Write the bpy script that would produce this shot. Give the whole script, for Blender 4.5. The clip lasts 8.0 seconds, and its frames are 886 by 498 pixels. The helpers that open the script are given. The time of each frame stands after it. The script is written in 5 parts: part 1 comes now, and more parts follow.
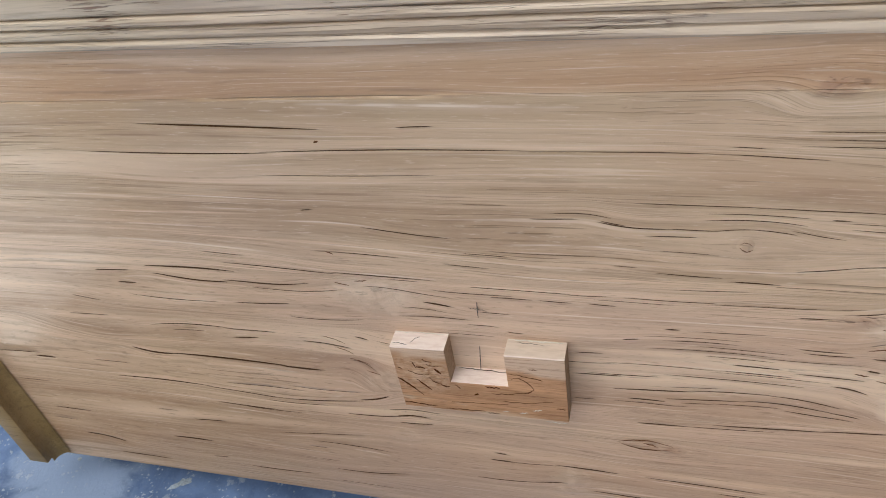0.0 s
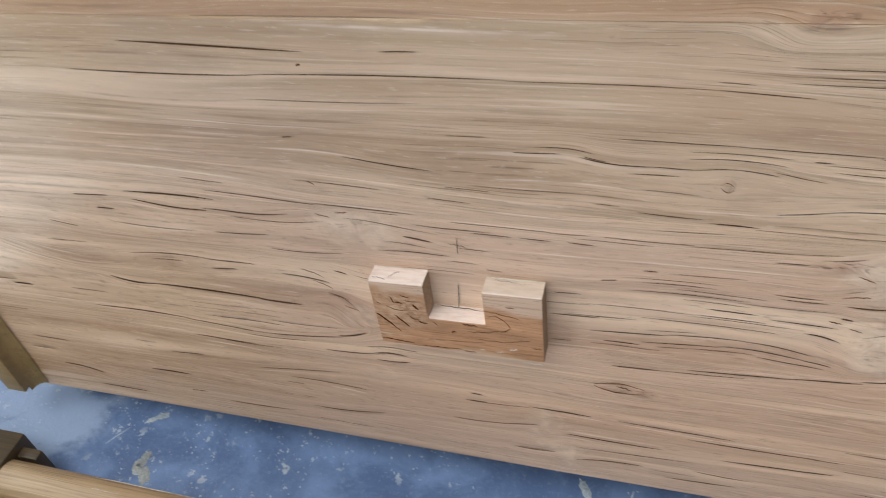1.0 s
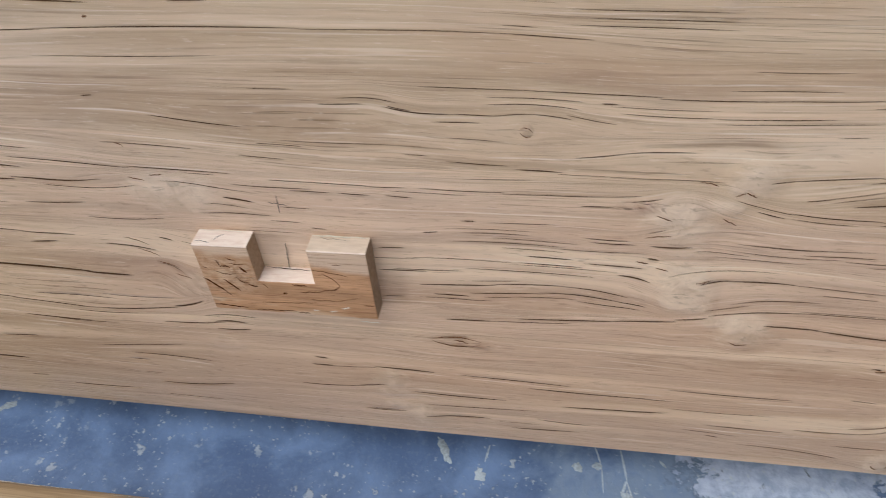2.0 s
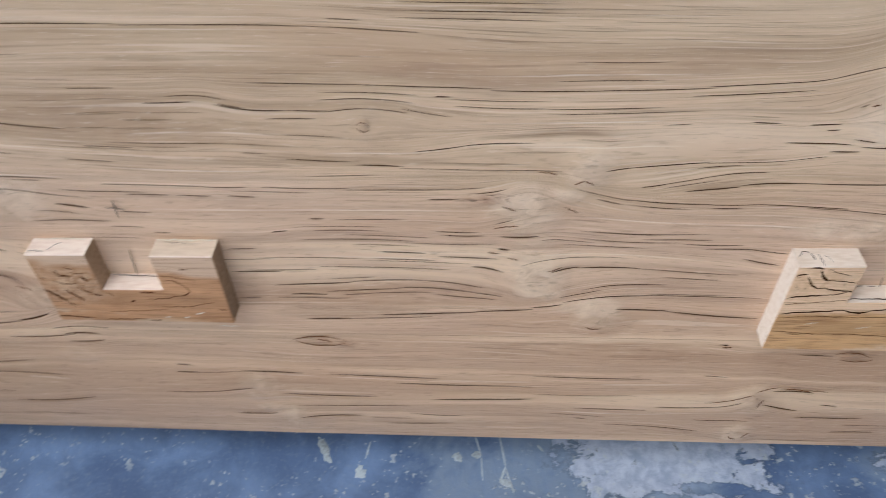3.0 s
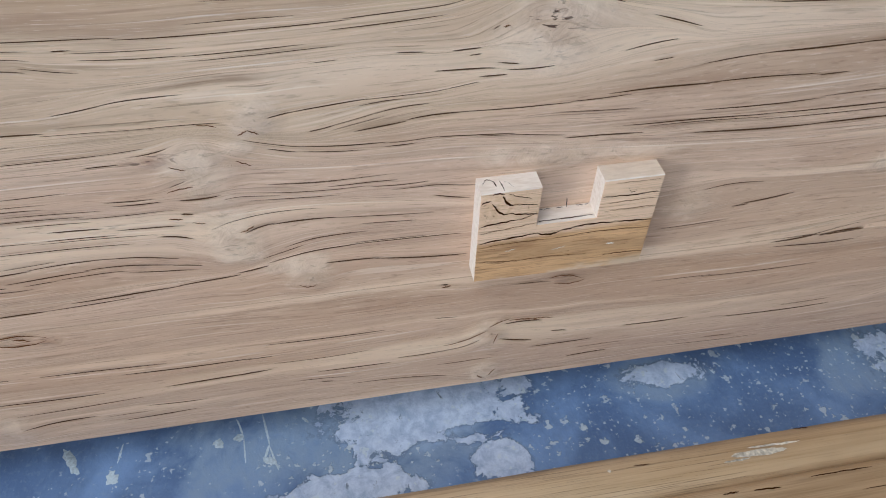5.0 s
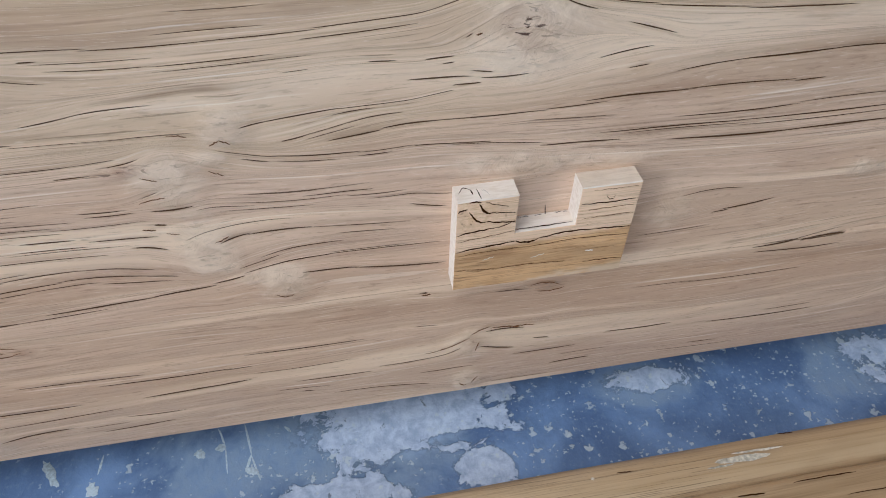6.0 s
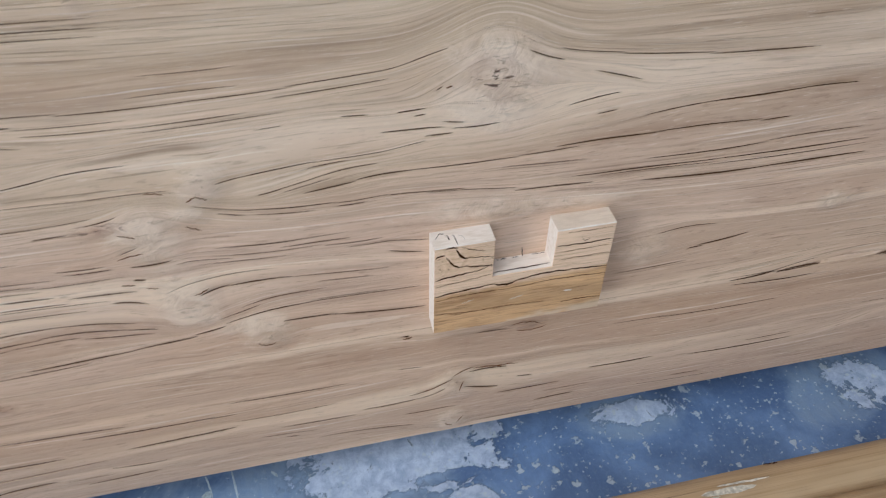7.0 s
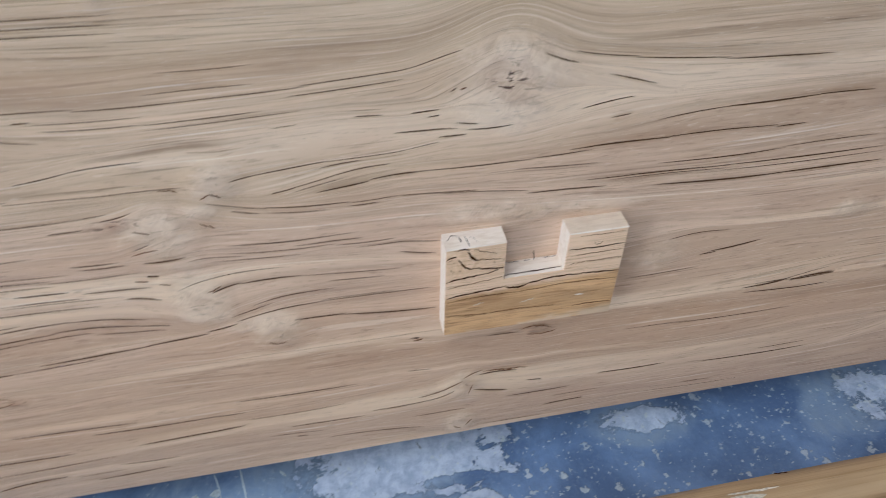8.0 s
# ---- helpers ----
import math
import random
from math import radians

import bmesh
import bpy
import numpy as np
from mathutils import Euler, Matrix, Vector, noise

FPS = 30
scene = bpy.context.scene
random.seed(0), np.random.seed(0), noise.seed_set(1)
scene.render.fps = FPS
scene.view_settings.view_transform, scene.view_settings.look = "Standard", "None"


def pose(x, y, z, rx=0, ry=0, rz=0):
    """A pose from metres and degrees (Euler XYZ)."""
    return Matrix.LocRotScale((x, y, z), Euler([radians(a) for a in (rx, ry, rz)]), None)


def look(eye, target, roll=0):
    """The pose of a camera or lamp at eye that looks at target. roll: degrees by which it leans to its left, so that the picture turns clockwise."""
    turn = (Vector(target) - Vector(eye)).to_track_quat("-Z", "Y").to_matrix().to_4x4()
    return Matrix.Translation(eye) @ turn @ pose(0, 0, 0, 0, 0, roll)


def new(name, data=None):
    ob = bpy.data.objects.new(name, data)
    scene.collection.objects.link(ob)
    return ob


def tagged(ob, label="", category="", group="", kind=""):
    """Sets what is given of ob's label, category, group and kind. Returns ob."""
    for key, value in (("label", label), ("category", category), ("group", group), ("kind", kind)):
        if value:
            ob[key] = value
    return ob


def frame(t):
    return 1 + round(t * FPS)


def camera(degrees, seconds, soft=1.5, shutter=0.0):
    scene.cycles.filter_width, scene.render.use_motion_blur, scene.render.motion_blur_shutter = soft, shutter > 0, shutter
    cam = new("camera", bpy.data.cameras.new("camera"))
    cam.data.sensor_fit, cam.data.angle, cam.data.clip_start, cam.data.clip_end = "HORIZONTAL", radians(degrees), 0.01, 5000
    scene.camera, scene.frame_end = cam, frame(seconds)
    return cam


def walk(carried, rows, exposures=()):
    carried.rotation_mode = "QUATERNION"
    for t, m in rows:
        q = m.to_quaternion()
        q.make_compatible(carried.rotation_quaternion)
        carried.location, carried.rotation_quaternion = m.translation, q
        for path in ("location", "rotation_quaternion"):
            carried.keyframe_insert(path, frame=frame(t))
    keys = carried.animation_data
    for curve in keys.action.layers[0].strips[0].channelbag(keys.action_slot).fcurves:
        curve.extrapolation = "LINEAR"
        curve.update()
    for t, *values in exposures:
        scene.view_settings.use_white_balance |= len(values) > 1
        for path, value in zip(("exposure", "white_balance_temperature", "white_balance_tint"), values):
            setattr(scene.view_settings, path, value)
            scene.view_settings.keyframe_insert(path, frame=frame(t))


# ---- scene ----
cam = camera(61.0, 8.0, 0.9, 0.4)
PATH = [
    (0, (0.135, -0.436, 0.838), (-0.428, 1.013, -0.42), -11.2),
    (0.5, (0.128, -0.438, 0.839), (-0.447, 1.007, -0.417), -10.3),
    (1, (0.143, -0.446, 0.817), (-0.388, 0.943, -0.52), -8.8),
    (1.5, (0.179, -0.455, 0.811), (-0.234, 0.961, -0.54), -6.3),
    (1.7, (0.201, -0.449, 0.801), (-0.169, 0.965, -0.564), -6.2),
    (2.8, (0.25, -0.439, 0.786), (0.111, 0.961, -0.635), -2.0),
    (3, (0.272, -0.431, 0.787), (0.181, 0.977, -0.63), -1.8),
    (3.5, (0.305, -0.422, 0.787), (0.33, 0.996, -0.624), 0.4),
    (4, (0.325, -0.427, 0.784), (0.422, 0.982, -0.633), 2.4),
    (4.5, (0.367, -0.438, 0.758), (0.629, 0.93, -0.677), 4.3),
    (5, (0.398, -0.45, 0.755), (0.695, 0.913, -0.678), 2.2),
    (5.2, (0.401, -0.451, 0.75), (0.71, 0.912, -0.681), 2.4),
    (6.3, (0.417, -0.445, 0.759), (0.728, 0.923, -0.666), 2.0),
    (6.5, (0.418, -0.445, 0.761), (0.732, 0.935, -0.652), 1.8),
    (7, (0.426, -0.441, 0.773), (0.766, 0.964, -0.609), 1.1),
    (7.5, (0.441, -0.437, 0.784), (0.829, 0.985, -0.568), 1.5),
    (8, (0.425, -0.444, 0.771), (0.738, 0.978, -0.6), 1.2),
]
walk(cam, [(t, look(eye, target, roll)) for t, eye, target, roll in PATH],
     exposures=[(0, -0.34, 6500, 7), (0.5, -0.34, 6500, 7), (1.0, -0.25, 6450, 6), (1.5, -0.24, 6450, 6), (3.0, -0.22, 6280, 6), (3.5, -0.25, 6250, 6), (4.5, -0.22, 5900, 4), (8, -0.25, 5850, 3)])

# ---- daylight, and lamps added in assumed openings ----
world = bpy.data.worlds.new("daylight")
scene.world = world
world.use_nodes = True
wn = world.node_tree
sky = wn.nodes.new("ShaderNodeTexSky")
sky.sky_type = "NISHITA"
sky.sun_disc = False
sky.sun_elevation, sky.sun_rotation = radians(43), radians(-18)
wn.links.new(sky.outputs[0], wn.nodes["Background"].inputs[0])
wn.nodes["Background"].inputs[1].default_value = 0.12

sun_data = bpy.data.lights.new("sun", "SUN")
sun_data.energy, sun_data.angle, sun_data.color = 3.0, radians(0.5), (1.0, 0.95, 0.88)
sun_ob = new("sun", sun_data)
sun_ob.matrix_world = look((-2, 6, 6), (0, 0, 0))


def added_lamp(name, eye, target, wide, high, watts, color):
    """An area lamp added in an unseen opening to light the headboard."""
    data = bpy.data.lights.new(name, "AREA")
    data.shape, data.size, data.size_y, data.energy, data.color = "RECTANGLE", wide, high, watts, color
    ob = new(name, data)
    ob.matrix_world = look(eye, target)
    return ob


added_lamp("top_lamp", (-0.50, -1.0, 2.86), (-0.50, -0.95, 0), 1.3, 1.3, 46, (1.0, 0.97, 0.95))
added_lamp("front_lamp", (0.3, -3.9, 1.5), (0.3, 0, 1.0), 2.9, 2.2, 20, (0.93, 0.96, 1.0))
added_lamp("west_lamp", (-3.05, -1.70, 1.12), (0.0, -1.70, 1.12), 1.9, 2.15, 165, (0.97, 0.98, 1.0))
added_lamp("side_lamp", (-0.90, -0.215, 1.05), (0.0, -0.215, 1.05), 0.52, 2.08, 6, (0.93, 0.97, 1.0))

# ---- materials ----


class Nodes:
    """Short hand for a node material."""

    def __init__(self, name):
        self.mat = bpy.data.materials.new(name)
        self.mat.use_nodes = True
        self.tree = self.mat.node_tree
        self.bsdf = self.tree.nodes["Principled BSDF"]

    def add(self, kind):
        return self.tree.nodes.new("ShaderNode" + kind)

    def field(self, name):
        """A number stored on the mesh's points."""
        node = self.add("Attribute")
        node.attribute_name = name
        return node.outputs["Fac"]

    def put(self, socket, value):
        if isinstance(value, bpy.types.NodeSocket):
            self.tree.links.new(value, socket)
        else:
            socket.default_value = value

    def math(self, op, a, b=0.0, c=0.0, clamp=False):
        node = self.add("Math")
        node.operation, node.use_clamp = op, clamp
        for socket, value in zip(node.inputs, (a, b, c)):
            self.put(socket, value)
        return node.outputs[0]

    def scaled(self, vector, sx, sy, sz, ox=0.0, oy=0.0, oz=0.0):
        node = self.add("Mapping")
        self.put(node.inputs["Vector"], vector)
        node.inputs["Scale"].default_value = (sx, sy, sz)
        node.inputs["Location"].default_value = (ox, oy, oz)
        return node.outputs[0]

    def noise(self, vector, scale=1.0, detail=3.0, rough=0.5, warp=0.0):
        node = self.add("TexNoise")
        self.put(node.inputs["Vector"], vector)
        node.inputs["Scale"].default_value = scale
        node.inputs["Detail"].default_value = detail
        node.inputs["Roughness"].default_value = rough
        node.inputs["Distortion"].default_value = warp
        return node.outputs["Fac"]

    def step(self, value, low, high, to_low=0.0, to_high=1.0):
        node = self.add("MapRange")
        node.interpolation_type = "SMOOTHSTEP"
        for socket, v in zip(node.inputs, (value, low, high, to_low, to_high)):
            self.put(socket, v)
        return node.outputs[0]

    def mix(self, fac, a, b):
        node = self.add("Mix")
        node.data_type = "RGBA"
        self.put(node.inputs[0], fac)
        self.put(node.inputs[6], a if isinstance(a, bpy.types.NodeSocket) else (*a, 1))
        self.put(node.inputs[7], b if isinstance(b, bpy.types.NodeSocket) else (*b, 1))
        return node.outputs[2]

    def bump(self, height, strength, distance):
        node = self.add("Bump")
        node.inputs["Strength"].default_value = strength
        node.inputs["Distance"].default_value = distance
        self.put(node.inputs["Height"], height)
        self.put(self.bsdf.inputs["Normal"], node.outputs[0])

    def finish(self, color, rough, coat=0.0, coat_rough=0.2, shine=0.5):
        self.put(self.bsdf.inputs["Specular IOR Level"], shine)
        self.put(self.bsdf.inputs["Base Color"], color)
        self.put(self.bsdf.inputs["Roughness"], rough)
        self.put(self.bsdf.inputs["Coat Weight"], coat)
        self.bsdf.inputs["Coat Roughness"].default_value = coat_rough
        return self.mat


def teak(name, pale, mid, dark, along=1.0, source="UV", cracks=1.0):
    """Teak with streaks along the first axis of its grain coordinates."""
    n = Nodes(name)
    grain = n.add("TexCoord").outputs[source]
    broad = n.noise(n.scaled(grain, 1.1 * along, 17, 9), 1.0, 2.0, 0.55, 0.4)
    band = n.noise(n.scaled(grain, 2.2 * along, 62, 40, 3.1, 0, 0), 1.0, 3.0, 0.6, 0.5)
    fine = n.noise(n.scaled(grain, 10 * along, 560, 400, 0, 5.2, 0), 1.0, 4.0, 0.7)
    tone = n.math("ADD", n.math("MULTIPLY", broad, 0.45), n.math("MULTIPLY", band, 0.55))
    color = n.mix(n.step(tone, 0.36, 0.62), mid, pale)
    color = n.mix(n.step(fine, 0.47, 0.70, 0.0, 0.42), color, dark)
    streak = n.noise(n.scaled(grain, 3.2 * along, 170, 120, 9.1, 2.2, 0), 1.0, 3.0, 0.6, 0.3)
    color = n.mix(n.step(streak, 0.54, 0.68, 0.0, 0.38), color, dark)
    color = n.mix(n.step(streak, 0.42, 0.32, 0.0, 0.4), color, (min(1, pale[0] * 1.18), min(1, pale[1] * 1.18), min(1, pale[2] * 1.18)))
    # warm heartwood bands
    warm = n.noise(n.scaled(grain, 0.7 * along, 9, 6, 7.7, 1.3, 0), 1.0, 1.0, 0.5)
    color = n.mix(n.step(warm, 0.48, 0.68, 0.0, 0.5), color, (mid[0] * 0.98, mid[1] * 0.86, mid[2] * 0.70))
    cloud = n.noise(n.scaled(grain, 5 * along, 13, 9, 5.5, 8.1, 0), 1.0, 3.0, 0.55)
    color = n.mix(n.step(cloud, 0.52, 0.70, 0.0, 0.32), color, (mid[0] * 0.72, mid[1] * 0.66, mid[2] * 0.62))
    olive = n.noise(n.scaled(grain, 1.6 * along, 5.0, 4.0, 2.7, 4.1, 0), 1.0, 2.0, 0.5)
    color = n.mix(n.step(olive, 0.48, 0.66, 0.0, 0.24), color, (mid[0] * 1.12, mid[1] * 1.27, mid[2] * 1.22))
    # open pores and short checks
    where = n.noise(n.scaled(grain, 2.4 * along, 20, 12, 1.7, 2.9, 0), 1.0, 2.0, 0.5)
    pores = n.noise(n.scaled(grain, 7 * along, 1000, 700, 4.4, 0.6, 0), 1.0, 3.0, 0.6, 0.2)
    limit = n.step(where, 0.38, 0.64, 0.74, 0.60)
    check = n.step(n.math("SUBTRACT", pores, limit), 0.0, 0.025, 0.0, cracks)
    color = n.mix(n.math("MULTIPLY", check, 0.5), color, (dark[0] * 0.35, dark[1] * 0.3, dark[2] * 0.28))
    return n, color, check, fine


def panel_teak():
    n, color, check, fine = teak("lacquered_teak", (0.80, 0.578, 0.405), (0.51, 0.333, 0.212), (0.20, 0.106, 0.056))
    # three boards glued edge to edge, of slightly different stain
    height = n.add("SeparateXYZ")
    n.put(height.inputs[0], n.add("TexCoord").outputs["Object"])
    top = n.step(height.outputs[2], 0.594, 0.600)
    low = n.step(height.outputs[2], 0.243, 0.238)
    color = n.mix(n.math("MULTIPLY", top, 0.55), color, (0.52, 0.30, 0.155))
    color = n.mix(n.math("MULTIPLY", low, 0.35), color, (0.43, 0.275, 0.16))
    pale = n.field("pale")
    where = n.add("TexCoord").outputs["Object"]
    flow = n.add("TexCoord").outputs["UV"]
    # lens shading put into colour: olive towards the middle board's top, rosy below
    drift = n.noise(n.scaled(flow, 1.3, 6, 1, 4.4, 0, 0), 1.0, 3.0, 0.55)
    olive = n.step(n.math("ADD", height.outputs[2], n.math("MULTIPLY", n.math("SUBTRACT", drift, 0.5), 0.32)), 0.40, 0.58, 0.0, 0.30)
    color = n.mix(n.math("MULTIPLY", olive, n.math("SUBTRACT", 1.0, top)), color, (0.52, 0.415, 0.26))
    blush = n.step(n.math("ADD", height.outputs[2], n.math("MULTIPLY", n.math("SUBTRACT", drift, 0.5), 0.20)), 0.47, 0.36, 0.0, 0.40)
    color = n.mix(n.math("MULTIPLY", blush, n.step(height.outputs[0], -0.38, -0.10)), color, (0.66, 0.455, 0.36))
    # rosy streaks along the grain
    rosy = n.noise(n.scaled(flow, 2.1, 15, 1, 8.8, 3.0, 0), 1.0, 3.0, 0.6)
    color = n.mix(n.step(rosy, 0.50, 0.70, 0.0, 0.34), color, (0.56, 0.345, 0.215))
    umber = n.noise(n.scaled(flow, 3.4, 26, 1, 1.9, 7.0, 0), 1.0, 4.0, 0.6)
    color = n.mix(n.step(umber, 0.54, 0.72, 0.0, 0.40), color, (0.30, 0.18, 0.11))
    cream = n.noise(n.scaled(flow, 1.2, 30, 1, 6.6, 2.4, 0), 1.0, 3.0, 0.6)
    color = n.mix(n.step(cream, 0.50, 0.68, 0.0, 0.72), color, (0.87, 0.66, 0.475))
    # thin pale lines along the grain, glints of raised fibres put into colour
    fibre = n.noise(n.scaled(flow, 5.5, 330, 1, 6.1, 1.0, 0), 1.0, 2.0, 0.5)
    color = n.mix(n.step(fibre, 0.60, 0.72, 0.0, 0.45), color, (0.88, 0.71, 0.55))
    streak = n.math("MULTIPLY", n.field("fibre"), n.step(n.noise(n.scaled(flow, 20, 200, 1, 3.0, 2.0, 0), 1.0, 2.0, 0.5), 0.30, 0.55))
    color = n.mix(n.math("MULTIPLY", streak, 0.75), color, (0.88, 0.74, 0.60))
    # hair-fine dark lines that crowd in bands
    crowd = n.noise(n.scaled(flow, 1.8, 22, 1, 5.3, 0.7, 0), 1.0, 3.0, 0.6)
    calm = n.step(height.outputs[2], 0.54, 0.40, 0.30, 1.0)
    hair = n.noise(n.scaled(flow, 9, 900, 1, 2.6, 4.0, 0), 1.0, 3.0, 0.6, 0.2)
    color = n.mix(n.step(n.math("SUBTRACT", hair, n.step(crowd, 0.40, 0.68, 0.72, 0.56)), 0.0, 0.06, 0.0, n.math("MULTIPLY", calm, 0.50)), color, (0.20, 0.105, 0.06))
    # short torn fibres, dark and pale, all over the planed face
    torn = n.noise(n.scaled(flow, 48, 760, 1, 0.9, 6.2, 0), 1.0, 3.0, 0.65)
    color = n.mix(n.step(torn, 0.55, 0.70, 0.0, n.math("MULTIPLY", calm, 0.42)), color, (0.24, 0.135, 0.08))
    color = n.mix(n.step(torn, 0.43, 0.30, 0.0, 0.35), color, (0.88, 0.71, 0.55))
    burl = n.noise(n.scaled(where, 34, 40, 46), 1.0, 5.0, 0.62, 1.2)
    swirl = n.noise(n.scaled(where, 30, 30, 45, 3.3, 0, 0), 1.0, 3.0, 0.5, 1.0)
    patch = n.step(n.math("ADD", pale, n.math("MULTIPLY", n.math("SUBTRACT", burl, 0.5), 1.8)), 0.08, 0.95)
    patch = n.math("MULTIPLY", patch, n.step(pale, 0.04, 0.35))
    whitened = n.mix(n.step(swirl, 0.34, 0.66), (0.63, 0.46, 0.33), (0.84, 0.66, 0.50))
    color = n.mix(n.math("MULTIPLY", patch, 0.72), color, whitened)
    heart = n.field("heart")
    specks = n.noise(n.scaled(where, 60, 60, 190, 1.1, 0, 4.0), 1.0, 3.0, 0.6, 1.0)
    color = n.mix(n.math("MULTIPLY", heart, n.step(burl, 0.40, 0.66, 0.1, 0.7)), color, (0.36, 0.19, 0.12))
    ring = n.math("MULTIPLY", n.math("MAXIMUM", heart, n.math("MULTIPLY", pale, 0.3)), n.step(specks, 0.57, 0.66))
    color = n.mix(n.math("MULTIPLY", ring, 1.0, clamp=True), color, (0.10, 0.052, 0.030))
    crack = n.field("crack")
    # brown stain soaked in along the cracks
    soak = n.math("MULTIPLY", n.field("soak"), n.step(n.noise(n.scaled(flow, 16, 120, 1, 2.0, 5.0, 0), 1.0, 3.0, 0.6), 0.36, 0.62))
    color = n.mix(n.math("MULTIPLY", soak, 0.58), color, (0.27, 0.155, 0.09))
    broken = n.noise(n.scaled(n.add("TexCoord").outputs["UV"], 55, 130, 1), 1.0, 3.0, 0.65)
    ragged = n.noise(n.scaled(where, 300, 100, 1100), 1.0, 3.0, 0.65)
    edge = n.math("ADD", crack, n.math("MULTIPLY", n.math("SUBTRACT", n.math("ADD", n.math("MULTIPLY", broken, 0.5), n.math("MULTIPLY", ragged, 0.5)), 0.5), 0.9))
    dirt = n.math("MULTIPLY", n.step(edge, 0.25, 0.62), n.step(crack, 0.02, 0.2), clamp=True)
    color = n.mix(n.math("MULTIPLY", dirt, 0.96), color, (0.070, 0.032, 0.014))
    sealed = n.math("SUBTRACT", 1.0, n.math("MAXIMUM", dirt, check), clamp=True)
    gnarl = n.math("MULTIPLY", n.math("MAXIMUM", pale, heart), n.math("MULTIPLY", burl, 3.6))
    n.bump(n.math("ADD", gnarl, n.math("SUBTRACT", n.math("MULTIPLY", fine, 0.35), n.math("ADD", check, dirt))), 0.6, 0.0014)
    return n.finish(color, n.step(fine, 0.3, 0.7, 0.40, 0.55), n.math("MULTIPLY", sealed, 0.55), 0.14, n.math("MULTIPLY", sealed, 0.3))


def frame_teak(name, pale, mid, dark, coat=0.3, cracks=1.0, rough=0.4):
    n, color, check, fine = teak(name, pale, mid, dark, source="Object", cracks=cracks)
    n.bump(n.math("SUBTRACT", n.math("MULTIPLY", fine, 0.4), check), 0.4, 0.0012)
    return n.finish(color, rough, coat, 0.2, 0.3)


def torn_teak(name, pale, mid, dark):
    """Teak with deep torn pores along the beads."""
    n, color, check, fine = teak(name, pale, mid, dark, source="Object")
    where = n.add("TexCoord").outputs["Object"]
    patchy = n.noise(n.scaled(where, 7, 20, 30, 2.2, 0, 0), 1.0, 2.0, 0.5)
    pits = n.noise(n.scaled(where, 34, 200, 760, 0.7, 0, 0), 1.0, 4.0, 0.65, 0.5)
    torn = n.step(n.math("SUBTRACT", pits, n.step(patchy, 0.44, 0.66, 0.72, 0.52)), 0.0, 0.08)
    color = n.mix(n.math("MULTIPLY", torn, 0.72), color, (0.19, 0.075, 0.04))
    n.bump(n.math("SUBTRACT", n.math("MULTIPLY", fine, 0.4), n.math("ADD", check, n.math("MULTIPLY", torn, 1.5))), 0.7, 0.0016)
    return n.finish(color, 0.35, 0.4, 0.2, 0.3)


def bearer_teak(name, upper, lower, dark, line, tilt, burl_x, burl_z, burl_tone):
    """Unvarnished teak of the notched blocks: paler sapwood above a growth line, a burl in one corner."""
    n, color, check, fine = teak(name, lower, tuple(c * 0.72 for c in lower), dark, source="Object", along=3.0)
    where = n.add("TexCoord").outputs["Object"]
    split = n.add("SeparateXYZ")
    n.put(split.inputs[0], where)
    wave = n.noise(n.scaled(where, 22, 10, 60), 1.0, 3.0, 0.6)
    height = n.math("ADD", n.math("SUBTRACT", split.outputs[2], n.math("MULTIPLY", split.outputs[0], tilt)), n.math("MULTIPLY", n.math("SUBTRACT", wave, 0.5), 0.02))
    grain = n.noise(n.scaled(where, 20, 60, 420), 1.0, 4.0, 0.65)
    sap = n.mix(n.step(grain, 0.45, 0.7, 0.0, 0.5), upper, tuple(c * 0.6 for c in upper))
    color = n.mix(n.step(height, line - 0.004, line + 0.004), color, sap)
    dx = n.math("DIVIDE", n.math("SUBTRACT", split.outputs[0], burl_x), 0.034)
    dz = n.math("DIVIDE", n.math("SUBTRACT", split.outputs[2], burl_z), 0.026)
    near = n.math("SUBTRACT", 1.3, n.math("SQRT", n.math("ADD", n.math("MULTIPLY", dx, dx), n.math("MULTIPLY", dz, dz))), clamp=True)
    twist = n.noise(n.scaled(where, 60, 40, 85), 1.0, 4.0, 0.62, 2.2)
    color = n.mix(n.math("MULTIPLY", near, n.step(twist, 0.38, 0.62, 0.1, 0.8)), color, burl_tone)
    color = n.mix(n.math("MULTIPLY", near, n.step(twist, 0.62, 0.68, 0.0, 0.7)), color, (0.12, 0.055, 0.03))
    dash = n.noise(n.scaled(where, 15, 60, 900, 2.0, 0, 1.0), 1.0, 3.0, 0.6, 0.3)
    color = n.mix(n.step(dash, 0.56, 0.68, 0.0, 0.55), color, dark)
    # torn fibres along the lower edge
    torn = n.math("MULTIPLY", n.step(height, 0.012, 0.004), n.step(wave, 0.45, 0.6))
    color = n.mix(n.math("MULTIPLY", torn, 0.7), color, (0.74, 0.58, 0.42))
    n.bump(n.math("SUBTRACT", n.math("MULTIPLY", fine, 0.6), check), 0.5, 0.001)
    return n.finish(color, 0.7, shine=0.2)


